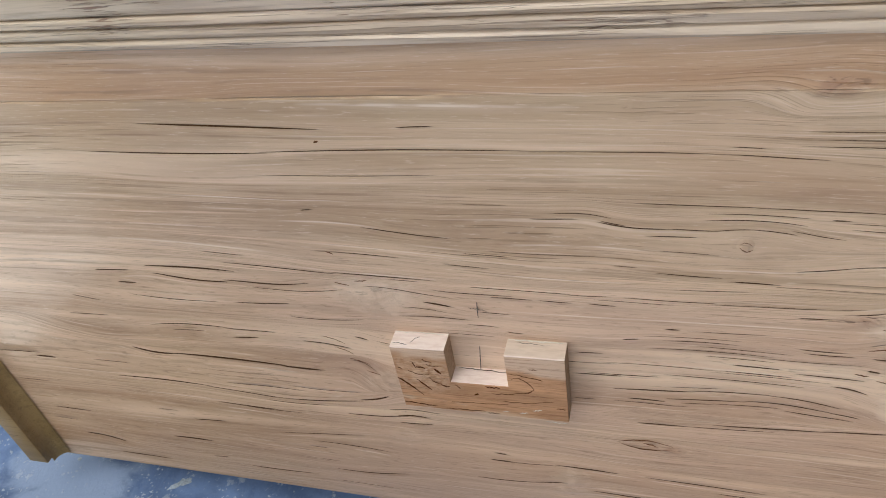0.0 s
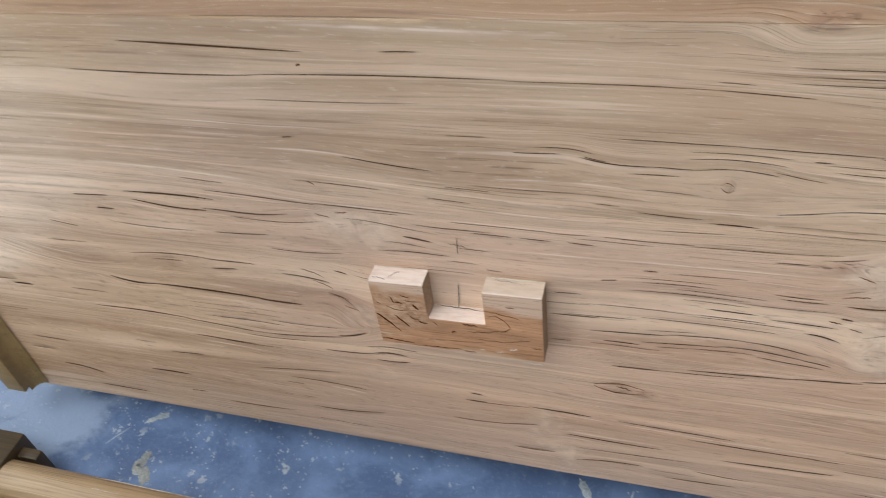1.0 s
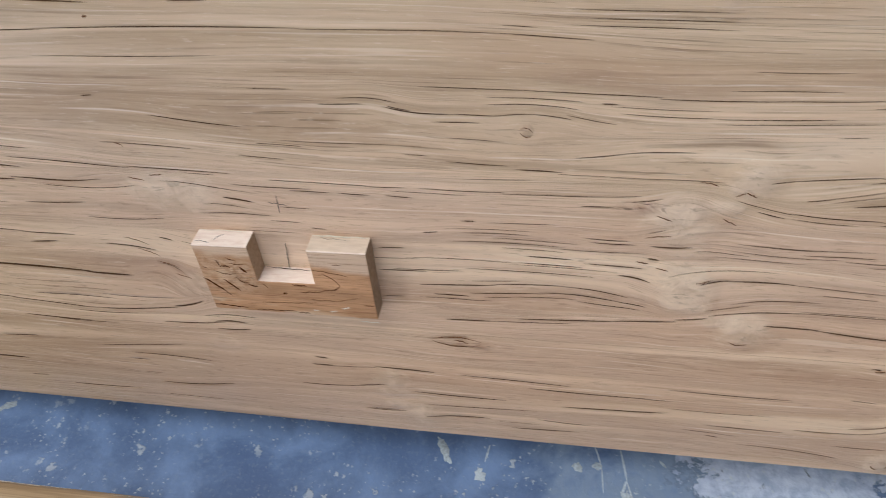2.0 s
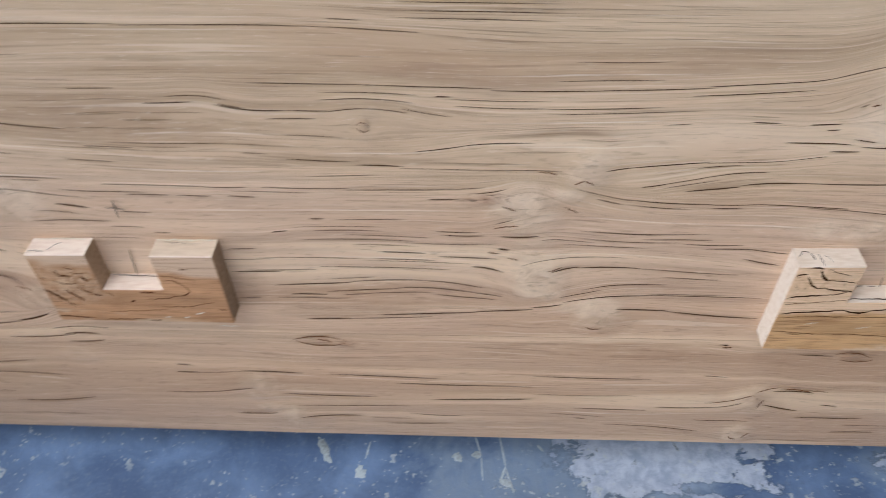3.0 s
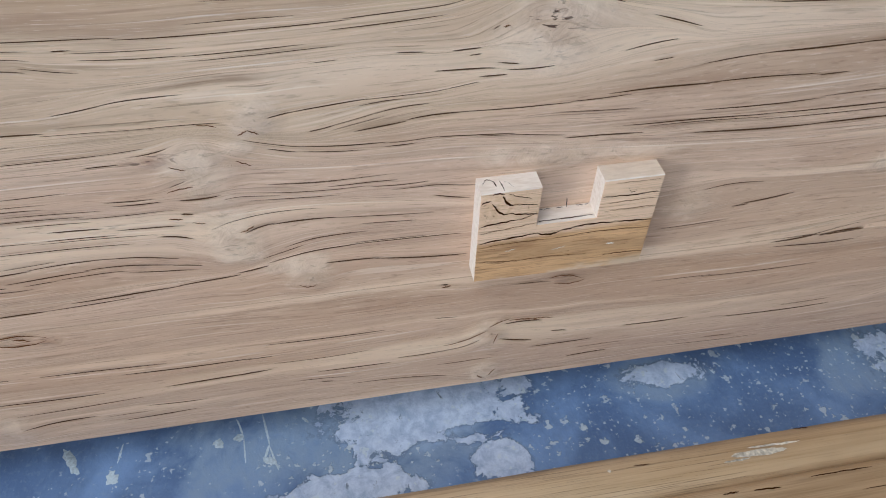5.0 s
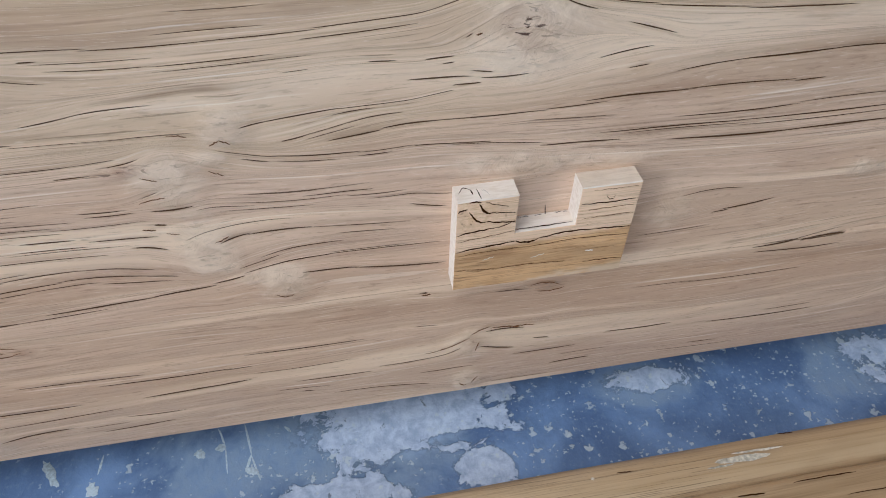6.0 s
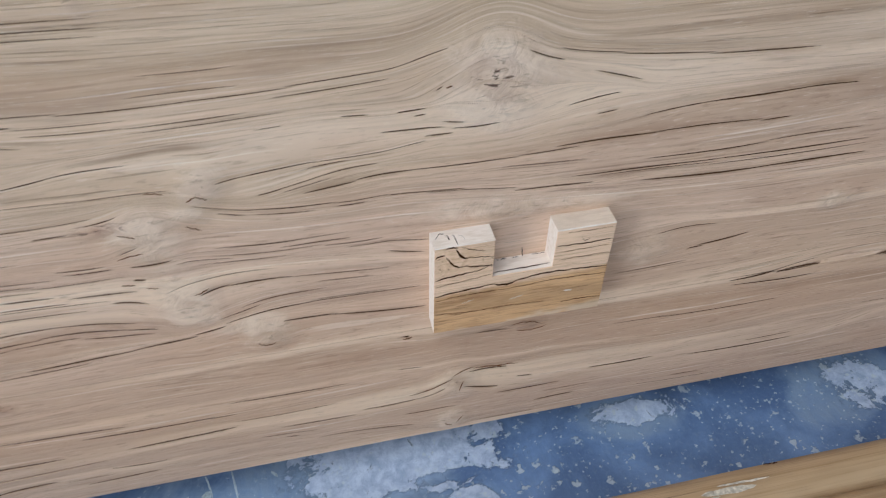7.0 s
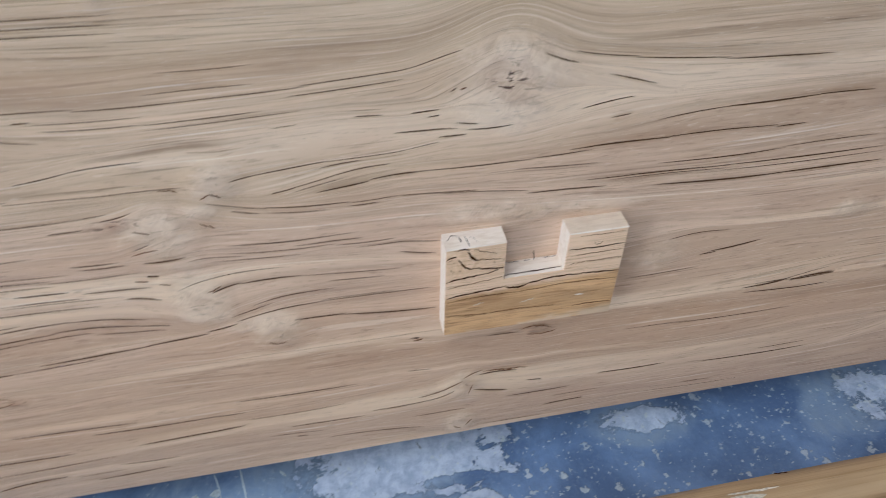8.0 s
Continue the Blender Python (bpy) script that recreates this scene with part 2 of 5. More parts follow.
def raw_cut(name, light, shade):
    """Freshly sawn end grain and edges, fuzzy and unvarnished."""
    n = Nodes(name)
    where = n.add("TexCoord").outputs["Object"]
    fuzz = n.noise(n.scaled(where, 60, 300, 300), 1.0, 5.0, 0.6)
    spots = n.noise(n.scaled(where, 22, 60, 60, 2.0, 0, 0), 1.0, 3.0, 0.6, 0.8)
    color = n.mix(n.step(fuzz, 0.40, 0.68, 0.0, 0.8), light, shade)
    color = n.mix(n.step(spots, 0.60, 0.74, 0.0, 0.4), color, (shade[0] * 0.62, shade[1] * 0.55, shade[2] * 0.5))
    n.bump(fuzz, 0.5, 0.001)
    return n.finish(color, 0.85, shine=0.15)


def plain(name, color, rough, speckle=0.12, scale=14.0, shine=0.15):
    n = Nodes(name)
    where = n.add("TexCoord").outputs["Object"]
    big = n.noise(where, scale * 0.2, 3.0, 0.6)
    small = n.noise(where, scale * 6, 3.0, 0.6)
    tone = n.math("ADD", n.math("MULTIPLY", big, 0.6), n.math("MULTIPLY", small, 0.4))
    dark = tuple(c * (1 - 2 * speckle) for c in color)
    light = tuple(min(1.0, c * (1 + speckle)) for c in color)
    n.bump(small, 0.2, 0.002)
    return n.finish(n.mix(n.step(tone, 0.35, 0.65), dark, light), rough, shine=shine)


def painted_floor():
    """Worn blue floor paint: bare pale patches, white drips and dust."""
    n = Nodes("worn_blue_floor_paint")
    where = n.add("TexCoord").outputs["Object"]
    cloud = n.noise(where, 11.0, 5.0, 0.6, 0.5)
    grit = n.noise(where, 160.0, 3.0, 0.6)
    color = n.mix(n.step(cloud, 0.35, 0.68), (0.092, 0.153, 0.310), (0.190, 0.293, 0.535))
    color = n.mix(n.step(grit, 0.5, 0.75, 0.0, 0.25), color, (0.30, 0.38, 0.50))
    ragged = n.noise(where, 34.0, 8.0, 0.70, 0.4)
    lumpy = n.noise(n.scaled(where, 70, 46, 1), 1.0, 6.0, 0.65, 0.6)
    split = n.add("SeparateXYZ")
    n.put(split.inputs[0], where)

    def worn(spots):
        """How deep a point lies in the worn spots: centre, reach along and across, weight."""
        total = None
        for px, py, rx, ry, s in spots:
            dx = n.math("DIVIDE", n.math("SUBTRACT", split.outputs[0], px), rx)
            dy = n.math("DIVIDE", n.math("SUBTRACT", split.outputs[1], py), ry)
            away = n.math("SQRT", n.math("ADD", n.math("MULTIPLY", dx, dx), n.math("MULTIPLY", dy, dy)))
            one = n.math("MULTIPLY", n.math("SUBTRACT", 1.55, away, clamp=True), s)
            total = one if total is None else n.math("MAXIMUM", total, one)
        return total

    # a thin lavender wash round the bare patches, the bare screed itself, and islands of paint left in it
    wash = worn(((0.42, 0.0, 0.14, 0.075, 1.0), (0.24, 0.01, 0.06, 0.06, 0.7), (0.78, 0.01, 0.08, 0.03, 0.8), (1.05, 0.0, 0.10, 0.06, 0.8), (-0.655, -0.005, 0.10, 0.075, 1.0)))
    wash = n.step(n.math("ADD", wash, n.math("MULTIPLY", n.math("SUBTRACT", cloud, 0.5), 2.2)), 0.35, 0.85)
    color = n.mix(n.math("MULTIPLY", wash, n.step(lumpy, 0.25, 0.6, 0.35, 0.8)), color, (0.255, 0.335, 0.475))
    haze = n.step(n.math("ADD", worn(((-0.665, -0.01, 0.105, 0.070, 1.0), (0.47, 0.0, 0.10, 0.05, 0.6))), n.math("MULTIPLY", n.math("SUBTRACT", cloud, 0.5), 1.6)), 0.40, 0.80)
    color = n.mix(n.math("MULTIPLY", haze, 0.8), color, (0.35, 0.45, 0.66))
    scraped = worn(((0.49, 0.014, 0.112, 0.055, 1.0), (0.400, -0.066, 0.080, 0.022, 1.0), (0.558, -0.062, 0.034, 0.027, 1.0), (0.785, 0.018, 0.055, 0.018, 0.95),
                    (0.415, -0.022, 0.020, 0.030, 0.8), (1.08, 0.0, 0.05, 0.04, 0.75), (0.60, 0.035, 0.02, 0.014, 0.9)))
    island = worn(((0.485, -0.048, 0.026, 0.019, 1.0), (0.535, -0.018, 0.030, 0.007, 0.7), (0.372, -0.028, 0.020, 0.014, 0.8)))
    deep = n.math("SUBTRACT", n.math("ADD", scraped, n.math("MULTIPLY", n.math("SUBTRACT", ragged, 0.5), 2.2)), n.math("MULTIPLY", island, 0.9))
    bare = n.step(deep, 0.54, 0.62)
    rim = n.math("SUBTRACT", n.step(deep, 0.40, 0.54), bare, clamp=True)
    inner = n.noise(where, 60.0, 5.0, 0.7, 0.4)
    screed = n.mix(n.step(inner, 0.34, 0.66), (0.38, 0.455, 0.64), (0.60, 0.67, 0.84))
    color = n.mix(n.math("MULTIPLY", rim, 0.4), color, (0.075, 0.10, 0.16))
    color = n.mix(n.math("MULTIPLY", bare, n.step(inner, 0.22, 0.5, 0.7, 0.97)), color, screed)
    pits = n.math("MULTIPLY", n.step(lumpy, 0.63, 0.70), n.step(deep, 0.45, 0.60))
    color = n.mix(n.math("MULTIPLY", pits, 0.75), color, (0.085, 0.11, 0.17))
    crowd = n.step(n.noise(where, 9.0, 3.0, 0.6), 0.40, 0.58, 0.05, 1.0)
    crowd = n.math("ADD", crowd, n.step(split.outputs[0], 0.45, 0.62, 0.0, 0.8), clamp=True)
    # flecks of dry plaster and paint
    flecks = bare
    for scale, size, keep in ((52.0, 0.36, 0.40), (105.0, 0.34, 0.42), (24.0, 0.17, 0.50), (190.0, 0.36, 0.55)):
        cell = n.add("TexVoronoi")
        wobble = n.add("VectorMath")
        n.put(wobble.inputs[0], where)
        jitter = n.add("TexNoise")
        n.put(jitter.inputs["Vector"], where)
        jitter.inputs["Scale"].default_value = scale * 3.0
        jitter.inputs["Detail"].default_value = 4.0
        shrink = n.add("VectorMath")
        shrink.operation = "SCALE"
        n.put(shrink.inputs[0], jitter.outputs["Color"])
        shrink.inputs["Scale"].default_value = 1.1 / scale
        n.put(wobble.inputs[1], shrink.outputs[0])
        n.put(cell.inputs["Vector"], wobble.outputs[0])
        cell.inputs["Scale"].default_value = scale
        tint = n.add("SeparateColor")
        n.put(tint.inputs[0], cell.outputs["Color"])
        radius = n.math("MULTIPLY", n.step(tint.outputs[0], keep, 1.0), size)
        spot = n.step(n.math("SUBTRACT", radius, cell.outputs["Distance"]), 0.0, 0.11)
        spot = n.math("MULTIPLY", spot, crowd)
        flecks = n.math("MAXIMUM", flecks, spot)
        color = n.mix(n.math("MULTIPLY", spot, 0.75), color, (0.58, 0.64, 0.71))
    n.bump(n.math("ADD", n.math("MULTIPLY", flecks, 0.7), n.math("ADD", n.math("MULTIPLY", grit, 0.2), n.math("MULTIPLY", lumpy, 0.7))), 0.6, 0.003)
    return n.finish(color, n.step(cloud, 0.3, 0.7, 0.5, 0.7))


PANEL = panel_teak()
STILE = frame_teak("stile_teak", (0.42, 0.29, 0.135), (0.27, 0.18, 0.08), (0.13, 0.08, 0.04))
MOULD = torn_teak("moulding_teak", (0.70, 0.56, 0.43), (0.56, 0.43, 0.31), (0.26, 0.16, 0.10))
RAIL = frame_teak("rail_teak", (0.57, 0.415, 0.27), (0.40, 0.275, 0.16), (0.15, 0.08, 0.036), 0.45, 1.0)
# shade over the frame's left end is put into this dark colour
POST_SHADED = frame_teak("shaded_post_teak", (0.11, 0.078, 0.045), (0.075, 0.052, 0.03), (0.04, 0.027, 0.018))
CLEAT_RED = bearer_teak("reddish_teak", (0.62, 0.44, 0.32), (0.60, 0.335, 0.185), (0.20, 0.08, 0.036), 0.0665, -0.12, -0.052, 0.050, (0.66, 0.46, 0.31))
CLEAT_GOLD = bearer_teak("golden_teak", (0.79, 0.55, 0.375), (0.71, 0.43, 0.22), (0.24, 0.11, 0.045), 0.0510, 0.045, -0.056, 0.088, (0.60, 0.39, 0.24))
RAW_PINK = raw_cut("raw_sawn_teak", (0.88, 0.745, 0.665), (0.76, 0.60, 0.52))
RAW_TAN = raw_cut("raw_tan_teak", (0.72, 0.585, 0.475), (0.62, 0.49, 0.385))
# darker copy of the sawn wood, with shade put into the colour
RAW_SHADED = raw_cut("shaded_end_grain", (0.42, 0.30, 0.205), (0.30, 0.20, 0.125))
GLUE = plain("dried_white_glue", (0.80, 0.74, 0.64), 0.5, 0.1, 60)
RAW_PALE = raw_cut("raw_pale_teak", (0.82, 0.71, 0.63), (0.70, 0.575, 0.48))
INK = plain("dark_resin", (0.048, 0.018, 0.006), 0.9, shine=0.02)
VEIN = plain("brown_knot_vein", (0.155, 0.068, 0.03), 0.9, shine=0.02)
UMBER = plain("umber_check", (0.10, 0.030, 0.008), 0.9, shine=0.02)
PENCIL = plain("pencil_lead", (0.10, 0.08, 0.07), 0.6)
DRIP = plain("dried_white_paint", (0.52, 0.59, 0.66), 0.7, 0.2, 60)
OCHRE = plain("cream_smear", (0.43, 0.46, 0.46), 0.8, 0.2, 60)
PLASTER = plain("grey_plaster", (0.46, 0.44, 0.40), 0.9, 0.08, 8)
CEILING = plain("white_ceiling", (0.62, 0.61, 0.58), 0.9, 0.05, 6)
EARTH = plain("pale_concrete_yard", (0.42, 0.40, 0.37), 0.95, 0.15, 4)
FLOOR = painted_floor()

# ---- mesh helpers ----


def smooth_mesh(me, angle=40):
    for poly in me.polygons:
        poly.use_smooth = True
    me.set_sharp_from_angle(angle=radians(angle))


def link(name, bm, mats, parent=None, label="", smooth=True):
    bmesh.ops.recalc_face_normals(bm, faces=bm.faces)
    me = bpy.data.meshes.new(name)
    bm.to_mesh(me)
    bm.free()
    for m in mats if isinstance(mats, (list, tuple)) else [mats]:
        me.materials.append(m)
    if smooth:
        smooth_mesh(me)
    ob = new(name, me)
    if parent is not None:
        ob.parent = parent
    if label:
        ob["label"] = label
    return ob


def part(name, bm, material, parent, label=""):
    return link(name, bm, material, parent, label)


def box(x0, x1, y0, y1, z0, z1, bevel=0.0):
    bm = bmesh.new()
    bmesh.ops.create_cube(bm, size=1.0, matrix=Matrix.LocRotScale(((x0 + x1) / 2, (y0 + y1) / 2, (z0 + z1) / 2), None, (x1 - x0, y1 - y0, z1 - z0)))
    if bevel:
        bmesh.ops.bevel(bm, geom=bm.edges[:], offset=bevel, segments=2, profile=0.6, affect="EDGES")
    return bm


def run_along_x(profile, x0, x1, wobble=0.0, cuts=60):
    """A closed (y, z) profile carried from x0 to x1, a little uneven."""
    bm = bmesh.new()
    rings = []
    for i in range(cuts + 1):
        x = x0 + (x1 - x0) * i / cuts
        ring = []
        for j, (y, z) in enumerate(profile):
            dy = wobble * noise.noise(Vector((x * 6, j * 0.7, 1.5)))
            dz = wobble * noise.noise(Vector((x * 6, j * 0.7, 8.5)))
            ring.append(bm.verts.new((x, y + dy, z + dz)))
        rings.append(ring)
    count = len(profile)
    for a, b in zip(rings, rings[1:]):
        for j in range(count):
            bm.faces.new((a[j], a[(j + 1) % count], b[(j + 1) % count], b[j]))
    bm.faces.new(rings[0])
    bm.faces.new(rings[-1][::-1])
    return bm


def sliver(x0, z0, x1, z1, bow, width, y, seed, steps=18):
    """A thin tapered vein standing 0.3 mm proud of an upright face at y."""
    bm = bmesh.new()
    rows = []
    for i in range(steps + 1):
        s = i / steps
        x = x0 + (x1 - x0) * s
        z = z0 + (z1 - z0) * s + bow * 4 * s * (1 - s) + 0.0012 * noise.noise(Vector((s * 7, seed, 0.3)))
        half = width / 2 * (math.sin(math.pi * min(1, max(0, s))) ** 0.45 * (0.75 + 0.4 * noise.noise(Vector((s * 11, seed, 4.0)))) + 0.06)
        dx, dz = x1 - x0, z1 - z0
        size = math.hypot(dx, dz)
        nx, nz = -dz / size, dx / size
        rows.append((bm.verts.new((x + nx * half, y - 0.0003, z + nz * half)), bm.verts.new((x, y - 0.0005, z)), bm.verts.new((x - nx * half, y - 0.0003, z - nz * half))))
    for a, b in zip(rows, rows[1:]):
        bm.faces.new((a[0], a[1], b[1], b[0]))
        bm.faces.new((a[1], a[2], b[2], b[1]))
    return bm


# ---- the floor, and an unseen room and yard assumed round it ----
ROOM_X0, ROOM_X1, ROOM_Y0, ROOM_Y1, ROOM_Z = -3.0, 3.4, -3.8, 0.55, 2.8
DOOR_Y0, DOOR_Y1, DOOR_Z = -2.65, -0.75, 2.25
STEP_X, STEP_Y = -0.85, -0.48  # unseen wall step and opening, added for the reflection in the lacquer

ground_mesh = box(-60, 60, -60, 60, -0.3, -0.012)
ground = tagged(link("ground", ground_mesh, EARTH), "pale concrete yard outside the workshop", "ground", kind="structure")
slab = box(STEP_X, ROOM_X1 + 0.15, ROOM_Y0 - 0.15, ROOM_Y1 + 0.15, -0.1, 0.0)
bmesh.ops.create_cube(slab, size=1.0, matrix=Matrix.LocRotScale(((ROOM_X0 - 0.15 + STEP_X) / 2, (ROOM_Y0 + STEP_Y - 0.15) / 2, -0.05), None,
                                                                (STEP_X - ROOM_X0 + 0.15, STEP_Y - ROOM_Y0 + 0.15, 0.1)))
floor = tagged(link("floor", slab, FLOOR),
               "worn blue painted concrete floor with white flecks and bare patches", "floor", kind="structure")


def wall(name, pieces, label):
    bm = bmesh.new()
    for x0, x1, y0, y1, z0, z1 in pieces:
        bmesh.ops.create_cube(bm, size=1.0, matrix=Matrix.LocRotScale(((x0 + x1) / 2, (y0 + y1) / 2, (z0 + z1) / 2), None, (x1 - x0, y1 - y0, z1 - z0)))
    return tagged(link(name, bm, PLASTER, smooth=False), label, "wall", kind="structure")


W = 0.15
wall("wall_north", [(STEP_X - W, ROOM_X1 + W, ROOM_Y1, ROOM_Y1 + W, 0.0, ROOM_Z)], "plain grey plastered workshop wall")
wall("wall_side", [(ROOM_X0 - W, STEP_X, STEP_Y - W, STEP_Y, 0.0, ROOM_Z), (STEP_X - W, STEP_X, 0.05, ROOM_Y1, 0.0, ROOM_Z),
                   (STEP_X - W, STEP_X, STEP_Y, 0.05, 2.1, ROOM_Z)], "unseen stepped wall with an opening, added to shape light")
wall("wall_east", [(ROOM_X1, ROOM_X1 + W, ROOM_Y0, ROOM_Y1, 0.0, ROOM_Z)], "plain grey plastered workshop wall")
wall("wall_west", [(ROOM_X0 - W, ROOM_X0, ROOM_Y0, DOOR_Y0, 0.0, ROOM_Z), (ROOM_X0 - W, ROOM_X0, DOOR_Y1, STEP_Y - W, 0.0, ROOM_Z),
                   (ROOM_X0 - W, ROOM_X0, DOOR_Y0, DOOR_Y1, DOOR_Z, ROOM_Z)], "unseen grey plastered wall, open for the west lamp")
wall("wall_south", [(ROOM_X0 - W, -1.1, ROOM_Y0 - W, ROOM_Y0, 0.0, ROOM_Z), (1.9, ROOM_X1 + W, ROOM_Y0 - W, ROOM_Y0, 0.0, ROOM_Z),
                    (-1.1, 1.9, ROOM_Y0 - W, ROOM_Y0, 2.5, ROOM_Z)], "unseen grey plastered wall, open for the front lamp")
# the unseen ceiling leaves a square open for the added top lamp
roof = bmesh.new()
for x0, x1, y0, y1 in ((ROOM_X0 - W, -1.15, ROOM_Y0 - W, ROOM_Y1 + W), (0.15, ROOM_X1 + W, ROOM_Y0 - W, ROOM_Y1 + W),
                       (-1.15, 0.15, ROOM_Y0 - W, -1.65), (-1.15, 0.15, -0.35, ROOM_Y1 + W)):
    bmesh.ops.create_cube(roof, size=1.0, matrix=Matrix.LocRotScale(((x0 + x1) / 2, (y0 + y1) / 2, ROOM_Z + 0.06), None, (x1 - x0, y1 - y0, 0.12)))
tagged(link("ceiling", roof, CEILING, smooth=False), "unseen plain pale ceiling, open for the top lamp", "ceiling", kind="structure")

# ---- the headboard ----
X0, X1, Z0, Z1 = -0.632, 1.220, 0.066, 0.640

# knots: x, z, opening above and below, reach along and across, pale, dark heart
KNOTS_WEST = [
    (-0.105, 0.398, 0.012, 0.006, 0.042, 0.030, 1.0, 0.35),
    (-0.118, 0.285, 0.012, 0.010, 0.026, 0.035, 0.6, 0.25),
    (-0.116, 0.204, 0.004, 0.004, 0.020, 0.016, 0.6, 0.3),
    (0.056, 0.138, 0.0, 0.0, 0.020, 0.02, 0.6, 0.0),
    (0.064, 0.116, 0.0, 0.0, 0.020, 0.02, 0.6, 0.0),
    (0.052, 0.160, 0.008, 0.008, 0.022, 0.025, 0.8, 0.25),
    (0.082, 0.098, 0.008, 0.006, 0.020, 0.020, 0.8, 0.25),
    (0.148, 0.225, 0.005, 0.005, 0.022, 0.016, 0.1, 0.7),
    (0.190, 0.474, 0.006, 0.004, 0.011, 0.016, 0.3, 0.9),
    (0.228, 0.599, 0.007, 0.006, 0.035, 0.018, 0.1, 0.8),
    (0.112, 0.588, 0.002, 0.002, 0.010, 0.012, 0.2, 0.5),
]
KNOTS_MIDDLE = [
    (0.316, 0.362, 0.0, 0.0, 0.020, 0.02, 0.75, 0.0),
    (0.306, 0.376, 0.0, 0.0, 0.020, 0.02, 0.8, 0.0),
    (0.318, 0.345, 0.0, 0.0, 0.018, 0.02, 0.8, 0.0),
    (0.330, 0.298, 0.0, 0.0, 0.018, 0.02, 0.8, 0.0),
    (0.338, 0.412, 0.0, 0.0, 0.018, 0.02, 0.7, 0.0),
    (0.352, 0.282, 0.0, 0.0, 0.020, 0.02, 0.7, 0.0),
    (0.308, 0.397, 0.012, 0.010, 0.027, 0.030, 1.0, 0.2),
    (0.279, 0.407, 0.006, 0.006, 0.034, 0.020, 0.0, 1.0),
    (0.322, 0.318, 0.014, 0.014, 0.022, 0.035, 1.0, 0.1),
    (0.354, 0.435, 0.008, 0.007, 0.018, 0.020, 0.9, 0.2),
    (0.380, 0.271, 0.011, 0.008, 0.024, 0.025, 1.0, 0.2),
]
KNOTS_EAST = [
    (0.567, 0.487, 0.034, 0.014, 0.042, 0.055, 0.90, 1.0),
    (0.615, 0.222, 0.006, 0.006, 0.022, 0.018, 0.2, 0.9),
    (0.556, 0.130, 0.0, 0.0, 0.018, 0.02, 0.5, 0.0),
    (0.548, 0.150, 0.011, 0.010, 0.020, 0.025, 0.9, 0.7),
    (0.544, 0.084, 0.008, 0.006, 0.018, 0.020, 0.8, 0.7),
    (0.725, 0.303, 0.008, 0.008, 0.028, 0.025, 0.8, 0.4),
    (0.905, 0.330, 0.003, 0.003, 0.022, 0.018, 0.8, 0.0),
    (0.600, 0.374, 0.000, 0.000, 0.085, 0.020, 0.80, 0.0),
    (0.565, 0.382, 0.000, 0.000, 0.050, 0.020, 0.75, 0.0),
    (0.650, 0.372, 0.000, 0.000, 0.050, 0.020, 0.60, 0.0),
    (0.312, 0.576, 0.003, 0.003, 0.010, 0.012, 0.4, 0.6),
]
KNOTS = KNOTS_WEST + KNOTS_MIDDLE + KNOTS_EAST

# drying cracks, then soft brown bands, then pale streaks: from x, z to x, z, bow, width in mm
CRACKS_A = [
    (-0.604, 0.2726, -0.546, 0.2747, 0.0009, 1.7), (-0.582, 0.1713, -0.531, 0.1707, -0.0000, 2.1), (-0.562, 0.1218, -0.507, 0.1119, 0.0036, 3.2),
    (-0.554, 0.2680, -0.526, 0.2686, 0.0013, 3.2), (-0.523, 0.0882, -0.455, 0.0872, -0.0000, 2.1), (-0.451, 0.2483, -0.334, 0.2474, 0.0022, 2.2),
    (-0.442, 0.3762, -0.413, 0.3715, 0.0000, 1.9), (-0.424, 0.1392, -0.373, 0.1398, 0.0008, 3.2), (-0.405, 0.3033, -0.355, 0.2978, -0.0039, 3.4),
    (-0.394, 0.4135, -0.357, 0.4160, 0.0000, 2.7), (-0.382, 0.1070, -0.361, 0.1089, -0.0000, 2.4), (-0.379, 0.1800, -0.337, 0.1842, 0.0004, 1.9),
    (-0.375, 0.3992, -0.355, 0.3992, 0.0000, 2.0), (-0.363, 0.3395, -0.276, 0.3444, 0.0036, 1.7), (-0.363, 0.3834, -0.274, 0.3810, -0.0020, 1.3),
    (-0.355, 0.2978, -0.230, 0.2942, 0.0017, 3.3),
]
CRACKS_B = [
    (-0.334, 0.2474, -0.247, 0.2395, 0.0002, 1.7), (-0.331, 0.4213, -0.241, 0.4210, 0.0023, 2.4), (-0.330, 0.0977, -0.247, 0.1006, -0.0014, 1.9),
    (-0.330, 0.2209, -0.260, 0.2213, -0.0017, 2.1), (-0.325, 0.4153, -0.252, 0.4076, -0.0028, 2.9), (-0.321, 0.5501, -0.163, 0.5491, -0.0013, 1.6),
    (-0.295, 0.2195, -0.230, 0.2183, -0.0016, 1.4), (-0.289, 0.2568, -0.216, 0.2563, 0.0014, 1.3), (-0.276, 0.3444, -0.223, 0.3435, -0.0002, 1.5),
    (-0.271, 0.3311, -0.245, 0.3340, -0.0000, 2.0), (-0.268, 0.1734, -0.168, 0.1908, 0.0006, 1.4), (-0.264, 0.4447, -0.222, 0.4418, -0.0002, 1.1),
    (-0.264, 0.5769, -0.119, 0.5693, 0.0000, 1.9), (-0.252, 0.4076, -0.171, 0.4163, -0.0035, 1.8), (-0.250, 0.3816, -0.195, 0.3849, -0.0008, 1.5),
    (-0.247, 0.2395, -0.154, 0.2512, -0.0021, 2.0),
]
